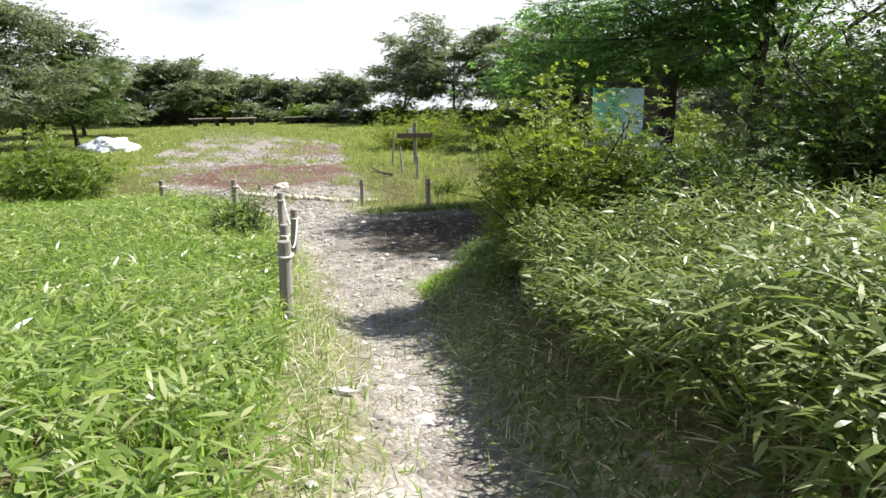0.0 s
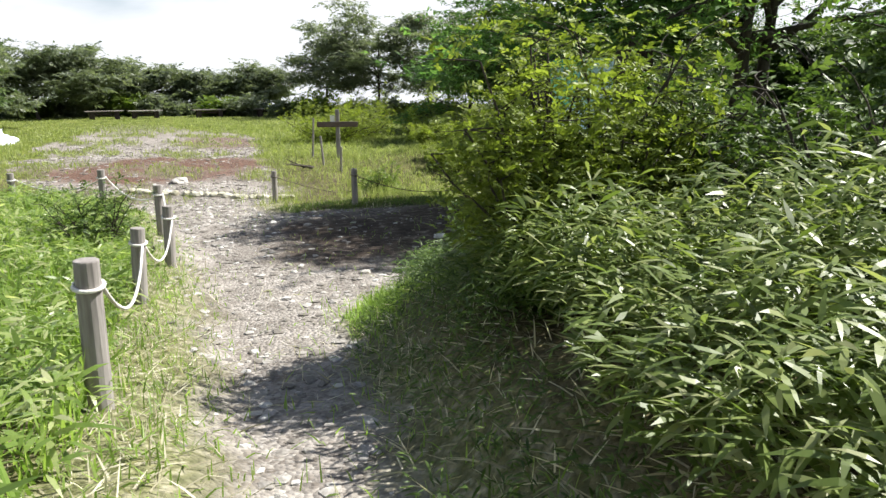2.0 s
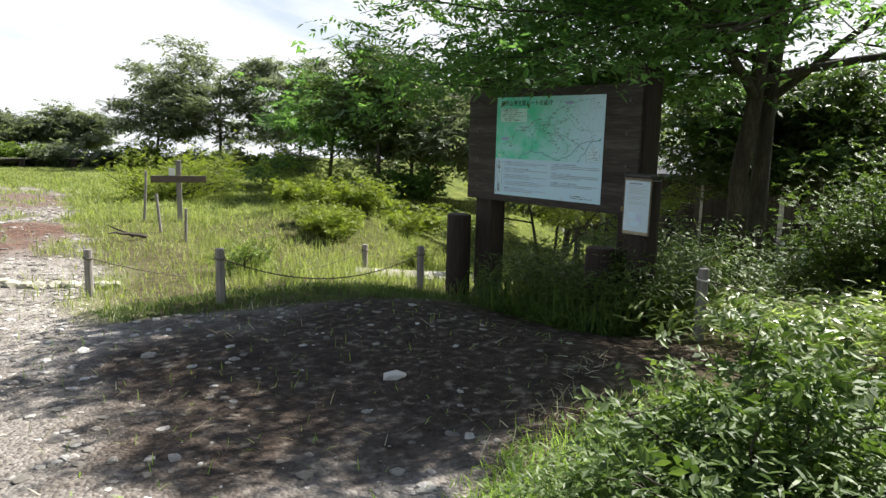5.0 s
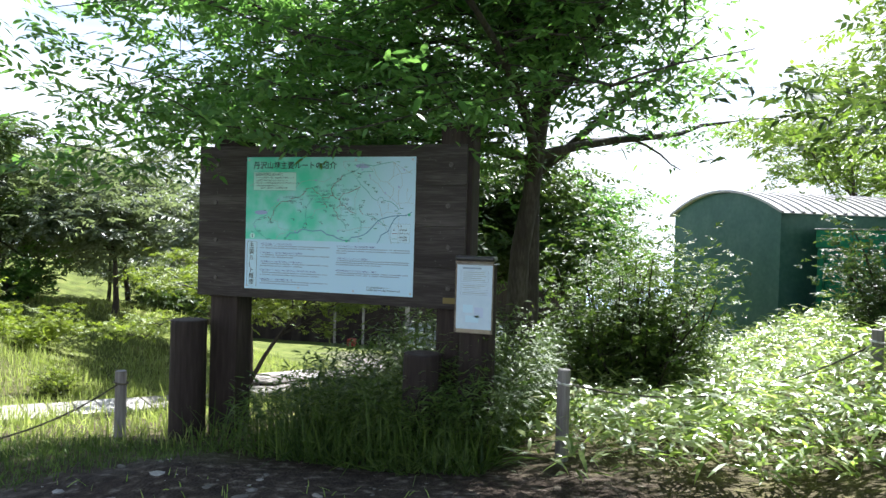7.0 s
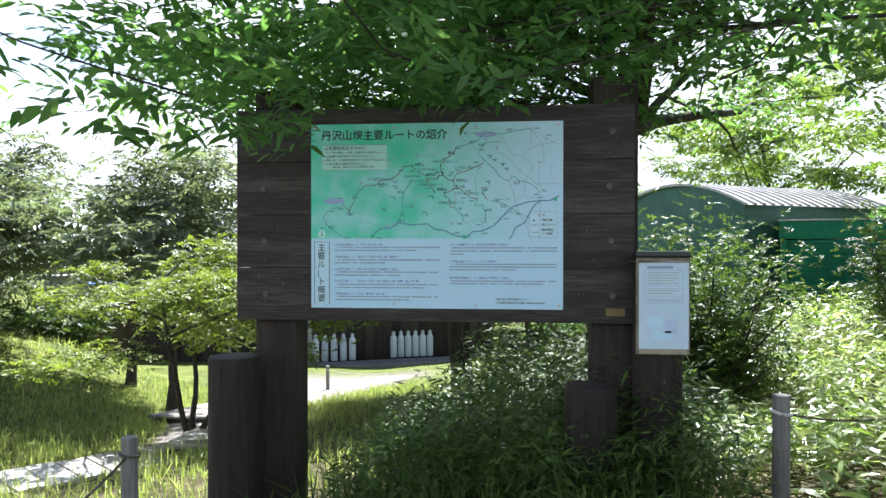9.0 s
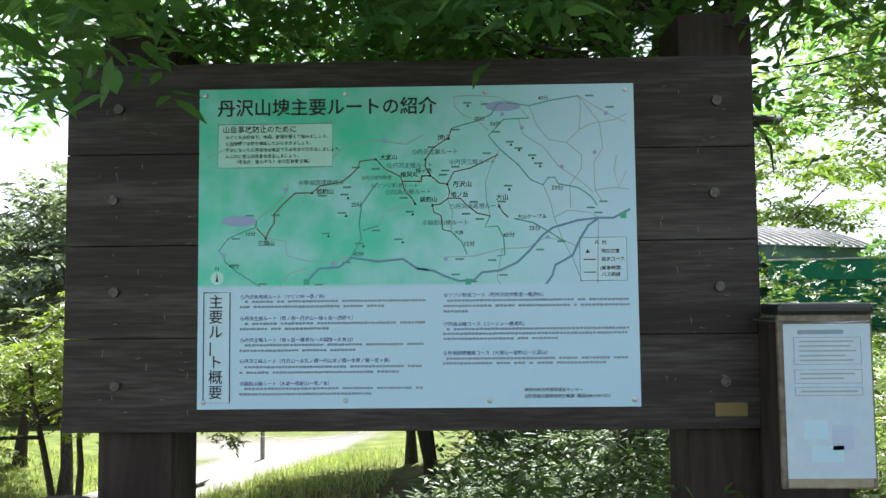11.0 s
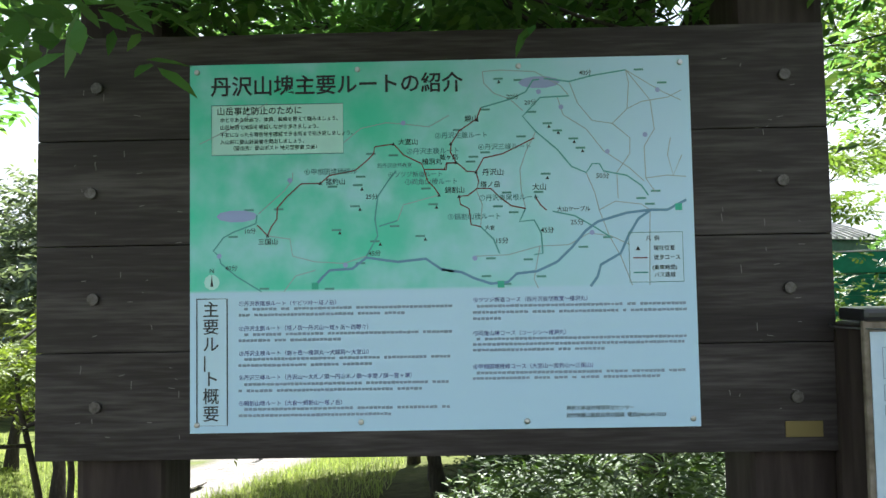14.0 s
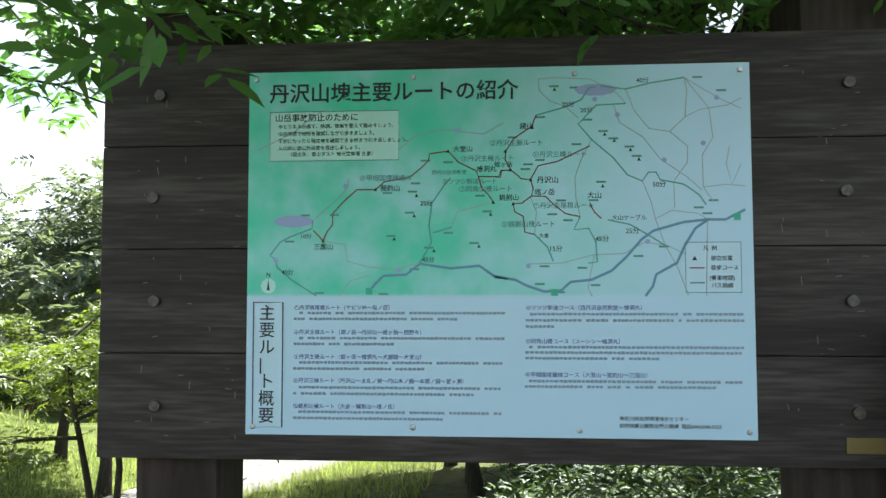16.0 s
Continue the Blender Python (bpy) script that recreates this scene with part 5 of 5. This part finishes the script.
# row of pale stones across the clearing
edging = thing("stone_edging", (-5.4, 6.75, ground_z(-5.4, 6.75)), "row of pale stones and bleached timber across the path", "edging")
pick = random.Random(3)
for k in range(22):
    s = k / 21
    ex, ey = -6.9 + 3.1 * s + pick.uniform(-0.06, 0.06), 8.0 - 2.7 * s + pick.uniform(-0.08, 0.08)
    bm = bmesh.new()
    bmesh.ops.create_icosphere(bm, subdivisions=2, radius=1)
    for v in bm.verts:
        v.co = Vector((v.co.x * pick.uniform(0.11, 0.12), v.co.y * 0.09, v.co.z * 0.075)) * (1 + 0.35 * noise.noise(v.co * 1.8 + Vector((k * 3.7, 0, 0)))) + Vector((ex + 5.4, ey - 6.75, ground_z(ex, ey) - ground_z(-5.4, 6.75) + 0.03))
    part("stone", bm, PALE_STONE, edging)


def boardwalk(a, b, wide, count, lift, label):
    mx, my = (a[0] + b[0]) / 2, (a[1] + b[1]) / 2
    za, zb = ground_z(*a), ground_z(*b)
    long = math.dist(a, b)
    ob = thing("boardwalk", (mx, my, (za + zb) / 2 + lift), label, "boardwalk", turn=math.degrees(math.atan2(b[1] - a[1], b[0] - a[0])))
    ob.matrix_world = ob.matrix_world @ pose(0, 0, 0, 0, -math.degrees(math.atan2(zb - za, long)), 0)
    for k in range(count):
        part("plank", box((long / count - 0.025, wide + 0.03 * (k % 3), 0.04), ((k + 0.5) * long / count - long / 2, 0.01 * (k % 2), 0.02), 0.005), GREY_WOOD, ob)
    for s in (-1, 1):
        part("bearer", box((long, 0.09, 0.12), (0, s * wide * 0.38, -0.06), 0.008), LOG_WOOD, ob)


boardwalk((0.7, 5.4), (3.0, 3.7), 0.8, 9, 0.06, "bleached plank boardwalk crossing the grassy slope")
boardwalk((7.6, 5.7), (11.2, 5.4), 1.3, 16, 0.1, "slatted timber boardwalk towards the hut")
boardwalk((3.6, 3.5), (5.4, 3.9), 0.8, 7, 0.06, "bleached plank boardwalk crossing the grassy slope")
fence_post(15.4, 4.9, 0.7, label="pale timber post with a white rope")
far_post = Vector((15.4, 4.9, ground_z(15.4, 4.9) + 0.58))
rope(far_post, (17.5, 2.6, ground_z(17.5, 2.6) + 0.3), 0.15, ROPE, "slack white rope from the pale post")

# ---- green sheds ----
SHED_GREEN = surface("faded_green_steel", [(0.03, 0.095, 0.075), (0.05, 0.13, 0.105), (0.085, 0.17, 0.14)], 1.4, 0.55, 0.1)
VIVID = surface("green_shutter_paint", [(0.004, 0.12, 0.06), (0.007, 0.17, 0.085), (0.012, 0.22, 0.115)], 1.2, 0.45, 0.05)
ROOFING = surface("pale_roof_steel", [(0.4, 0.38, 0.37), (0.55, 0.53, 0.52)], 2.5, 0.5, 0.1)
long, wide, eave, rise = 5.2, 4.6, 2.8, 0.55
gz = min(ground_z(12.2, -6.0), ground_z(16.2, -3.6)) - 0.1
shed = thing("steel_shed", (12.2, -6.0, gz), "faded green steel shed with a curved pale roof", "shed", turn=math.degrees(math.atan2(0.5, 0.87)))
EH = eave - gz
# local x runs along the gable, local y away from the corner along the eave
bm = bmesh.new()
arc = [(wide * k / 14, EH + rise * (1 - (2 * k / 14 - 1) ** 2)) for k in range(15)]
loop = [(0, 0)] + arc + [(wide, 0)]
front = [bm.verts.new((x, 0, z)) for x, z in loop]
back = [bm.verts.new((x, -long, z)) for x, z in loop]
bm.faces.new(front[::-1])
bm.faces.new(back)
for k in range(len(loop)):
    m = (k + 1) % len(loop)
    bm.faces.new((front[k], front[m], back[m], back[k]))
part("shell", bm, SHED_GREEN, shed)
for k in range(18):
    y0 = 0.12 - (long + 0.24) * k / 18
    bm = bmesh.new()
    rows = []
    for x, z in [(-0.14, EH - 0.04)] + [(x, z + 0.03) for x, z in arc] + [(wide + 0.14, EH - 0.04)]:
        rows.append([bm.verts.new((x, y0 - s * (long + 0.24) / 18, z + h)) for s, h in ((0, 0.045), (0.18, 0.045), (0.26, 0.0), (1, 0.0), (1, -0.02), (0, -0.02))])
    for a, b in zip(rows, rows[1:]):
        for p in range(6):
            bm.faces.new((a[p], b[p], b[(p + 1) % 6], a[(p + 1) % 6]))
    part("roof_panel", bm, ROOFING, shed)
bx, by = 12.05, -6.75
bz = ground_z(bx, by) - 0.15
store = thing("shutter_store", (bx, by, bz), "bright green steel store with a roller shutter", "shed", turn=math.degrees(math.atan2(-0.89, -0.45)))
SH = 2.38 - bz
# local x along the front, local y towards the back
part("body", box((3.2, 1.5, SH - 0.45), (1.6, 0.85, (SH - 0.45) / 2), 0.01), VIVID, store)
part("head_box", box((3.24, 1.6, 0.42), (1.6, 0.82, SH - 0.22), 0.02), VIVID, store)
part("roof_trim", box((3.3, 1.66, 0.03), (1.6, 0.82, SH + 0.005), 0.005), ROOFING, store, "pale roof edge")
for s in (0.1, 3.1):
    part("guide_rail", box((0.12, 0.08, SH - 0.45), (s, 0.06, (SH - 0.45) / 2), 0.01), VIVID, store)
for k in range(24):
    part("slat", box((2.86, 0.025, (SH - 0.47) / 24 - 0.012), (1.6, 0.085, 0.02 + (k + 0.5) * (SH - 0.47) / 24), 0.008), VIVID, store)

# ---- hut, cylinders and yard ----
HUT_WALL = surface("dark_plank_wall", [(0.02, 0.014, 0.012), (0.035, 0.026, 0.022), (0.06, 0.047, 0.04)], 2, 0.8, 0.4, (1, 1, 0.2), each=0.4)
hz = ground_z(32, 9) - 0.3
hut = thing("mountain_hut", (28.0, 19.0, hz), "dark brown timber mountain hut with a grey roof", "hut", turn=math.degrees(math.atan2(-18.5, 7.6)))
HL, HD, HH = 20.0, 6.0, 5.4
part("wall", box((HL, HD, HH), (HL / 2, HD / 2 + 0.1, HH / 2), 0.02), HUT_WALL, hut)
for k in range(40):
    part("board", box((HL / 40 - 0.02, 0.04, HH - 0.1), ((k + 0.5) * HL / 40, 0.06, HH / 2), 0.01), HUT_WALL, hut)
bm = bmesh.new()
prof = [(-0.8, HH - 0.1), (HD / 2, HH + 1.5), (HD + 0.8, HH - 0.1), (HD + 0.8, HH - 0.28), (HD / 2, HH + 1.3), (-0.8, HH - 0.28)]
a, b = [bm.verts.new((-0.6, y, z)) for y, z in prof], [bm.verts.new((HL + 0.6, y, z)) for y, z in prof]
bm.faces.new(a), bm.faces.new(b[::-1])
for k in range(6):
    bm.faces.new((a[k], b[k], b[(k + 1) % 6], a[(k + 1) % 6]))
bmesh.ops.recalc_face_normals(bm, faces=bm.faces)
part("roof", bm, surface("grey_roof", [(0.06, 0.065, 0.075), (0.1, 0.105, 0.12)], 1.5, 0.6, 0.1), hut, "grey sheet roof")
part("upper_storey", box((3.0, 4.0, 4.2), (0.6, 3.0, HH + 1.2), 0.03), HUT_WALL, hut)
for s, w in ((9.5, 0.25), (5.4, 0.14), (7.0, 0.14)):
    part("corner_post", box((w, 0.12, HH - 0.6), (s, -0.02, HH / 2 - 0.2), 0.01), GREY_WOOD, hut, "weathered upright")
part("door", box((0.9, 0.06, 2.0), (8.4, 0.0, 1.3), 0.01), LOG_WOOD, hut)
terrace = thing("terrace", (29.6, 11.0, hz), "low grey stone-edged terrace before the hut", "terrace", turn=math.degrees(math.atan2(-18.5, 7.6)))
part("slab", box((17.0, 1.6, 0.55), (4.0, -0.2, 0.3), 0.04), surface("terrace_stone", [(0.13, 0.12, 0.11), (0.22, 0.21, 0.2)], 3, 0.9, 0.4), terrace)
part("edge_beam", box((17.1, 0.2, 0.22), (4.0, -1.1, 0.5), 0.03), GREY_WOOD, terrace)
CYL = surface("cylinder_paint", [(0.5, 0.54, 0.6), (0.64, 0.67, 0.72)], 3, 0.5, 0.05, each=0.3)


def cylinder(px, py, z):
    ob = thing("gas_cylinder", (px, py, z), "tall pale grey gas cylinder standing by the hut wall", "gas cylinder", "gas cylinders")
    bm = bmesh.new()
    prof = [(0.0, 0.0), (0.17, 0.0), (0.185, 0.06), (0.185, 1.0), (0.17, 1.1), (0.11, 1.18), (0.06, 1.2), (0.0, 1.2)]
    rings = [[bm.verts.new((r * math.cos(a * math.pi / 8), r * math.sin(a * math.pi / 8), h)) for a in range(16)] for r, h in prof[1:-1]]
    for p, q_ in zip(rings, rings[1:]):
        for k in range(16):
            bm.faces.new((p[k], p[(k + 1) % 16], q_[(k + 1) % 16], q_[k]))
    bm.faces.new(rings[0][::-1]), bm.faces.new(rings[-1])
    part("body", bm, CYL, ob, smooth=True)
    part("collar", disc(0.1, 0.2, (0, 0, 1.29), 12, 0.01, 0.95), CYL, ob)
    part("valve", disc(0.03, 0.1, (0, 0, 1.4), 8, 0.006), STEEL, ob)


for k in range(5):
    s = k / 4
    cylinder(31.1 + 0.75 * s, 9.75 - 1.8 * s, hz + 0.57)
for k in range(6):
    s = k / 5
    cylinder(32.9 + 0.8 * s, 5.9 - 1.9 * s, hz + 0.57)
bucket = thing("red_bucket", (28.6, 12.3, hz + 0.57), "faded red fire bucket stand by the hut", "bucket")
part("box", box((0.45, 0.4, 0.6), (0, 0, 0.35), 0.05), plain("faded_red", (0.42, 0.07, 0.05)), bucket)
for s in (-0.15, 0.15):
    part("leg", box((0.05, 0.3, 0.2), (s, 0, 0.08), 0.01), RUST_STEEL, bucket)
wz = -2.0
privy = thing("small_outbuilding", (17.6, 14.6, wz), "small off-white outbuilding with a flat roof", "outbuilding", turn=-55)
part("wall", box((1.3, 1.4, 2.7), (0, 0, 1.3), 0.02), surface("dirty_white", [(0.45, 0.43, 0.4), (0.62, 0.6, 0.56)], 2, 0.8, 0.1), privy)
part("roof", box((1.5, 1.6, 0.1), (0, 0, 2.72), 0.02), GREY_WOOD, privy)
part("door", box((0.65, 0.05, 1.8), (0.5, -0.7, 1.2), 0.01), LOG_WOOD, privy)
lean_to = thing("lean_to", (19.2, 14.3, -2.3), "blue-sheeted lean-to beside the hut", "lean-to", turn=-58)
part("roof_sheet", box((2.2, 1.7, 0.05), (0, 0, 2.7), 0.01), surface("blue_sheet", [(0.03, 0.08, 0.25), (0.06, 0.14, 0.36)], 2, 0.5, 0.1), lean_to, "blue plastic roof sheet")
for sx in (-0.95, 0.95):
    for sy in (-0.7, 0.7):
        part("upright", box((0.09, 0.09, 2.7), (sx, sy, 1.35), 0.008), LOG_WOOD, lean_to)
part("panel", box((2.1, 0.06, 1.9), (0, 0.75, 1.1), 0.01), HUT_WALL, lean_to)

# ---- stones ----
meshes = []
for k in range(7):
    bm = bmesh.new()
    bmesh.ops.create_icosphere(bm, subdivisions=1, radius=1)
    for v in bm.verts:
        v.co *= 1 + 0.35 * noise.noise(v.co * 1.4 + Vector((k * 7.1, 0, 0)))
        v.co.z *= 0.5
    me = bpy.data.meshes.new("stone")
    bm.to_mesh(me)
    bm.free()
    me.materials.append(STONE)
    meshes.append(me)
rng = np.random.default_rng(21)
x, y = spots(900, -9.5, -1.5, -12, 9, lambda x, y: gravel_zone(x, y) * 0.9 * (1 - 0.9 * mould_shade_zone(x, y)))
for k in range(min(300, len(x))):
    ob = new("stone", meshes[k % 7])
    s = rng.uniform(0.018, 0.042) * (1.9 if k % 17 == 0 else 1)
    ob.matrix_world = pose(x[k], y[k], ground_z(x[k], y[k]) + 0.15 * s, rng.uniform(-15, 15), rng.uniform(-15, 15), rng.uniform(0, 360)) @ Matrix.Diagonal((s * rng.uniform(0.8, 1.5), s, s * rng.uniform(0.7, 1.2), 1))
    ob.parent = ground
ico = np.array([tuple(v.co) for v in meshes[0].vertices])
ico_f = np.array([tuple(p.vertices) for p in meshes[0].polygons])
x, y = spots(46000, -10, 0, -14, 24, lambda x, y: gravel_zone(x, y) * smoothstep(24, 10, y) * (1 - 0.75 * soil_zone(x, y)) * (1 - 0.9 * mould_shade_zone(x, y)))
n = len(x)
s = ((0.006 + 0.042 * rng.random(n) ** 3) * (1 + 0.03 * np.clip(y + 6, 0, 30)))[:, None]
a = rng.uniform(0, 2 * np.pi, n)[:, None]
sx, sy = rng.uniform(0.7, 1.5, (n, 1)), rng.uniform(0.7, 1.2, (n, 1))
v = np.stack([x[:, None] + s * (ico[:, 0] * sx * np.cos(a) - ico[:, 1] * sy * np.sin(a)), y[:, None] + s * (ico[:, 0] * sx * np.sin(a) + ico[:, 1] * sy * np.cos(a)), height(x, y)[:, None] + s * (0.5 * ico[:, 2] + 0.12)], -1)
pebble_ob = joined("pebbles", v.reshape(-1, 3), (ico_f[None] + (np.arange(n) * len(ico))[:, None, None]).reshape(-1, 3), STONE)
tagged(pebble_ob, "loose pale pebbles and stone chips on the path", "pebbles", kind="stuff")
px, py = -5.66, 9.0
rock = thing("rock", (px, py, ground_z(px, py)), "pale flat rock on the red soil", "rock")
bm = bmesh.new()
bmesh.ops.create_icosphere(bm, subdivisions=3, radius=0.24)
for v in bm.verts:
    v.co *= 1 + 0.4 * noise.noise(v.co * 6)
    v.co.z *= 0.55
part("boulder", bm, STONE, rock)
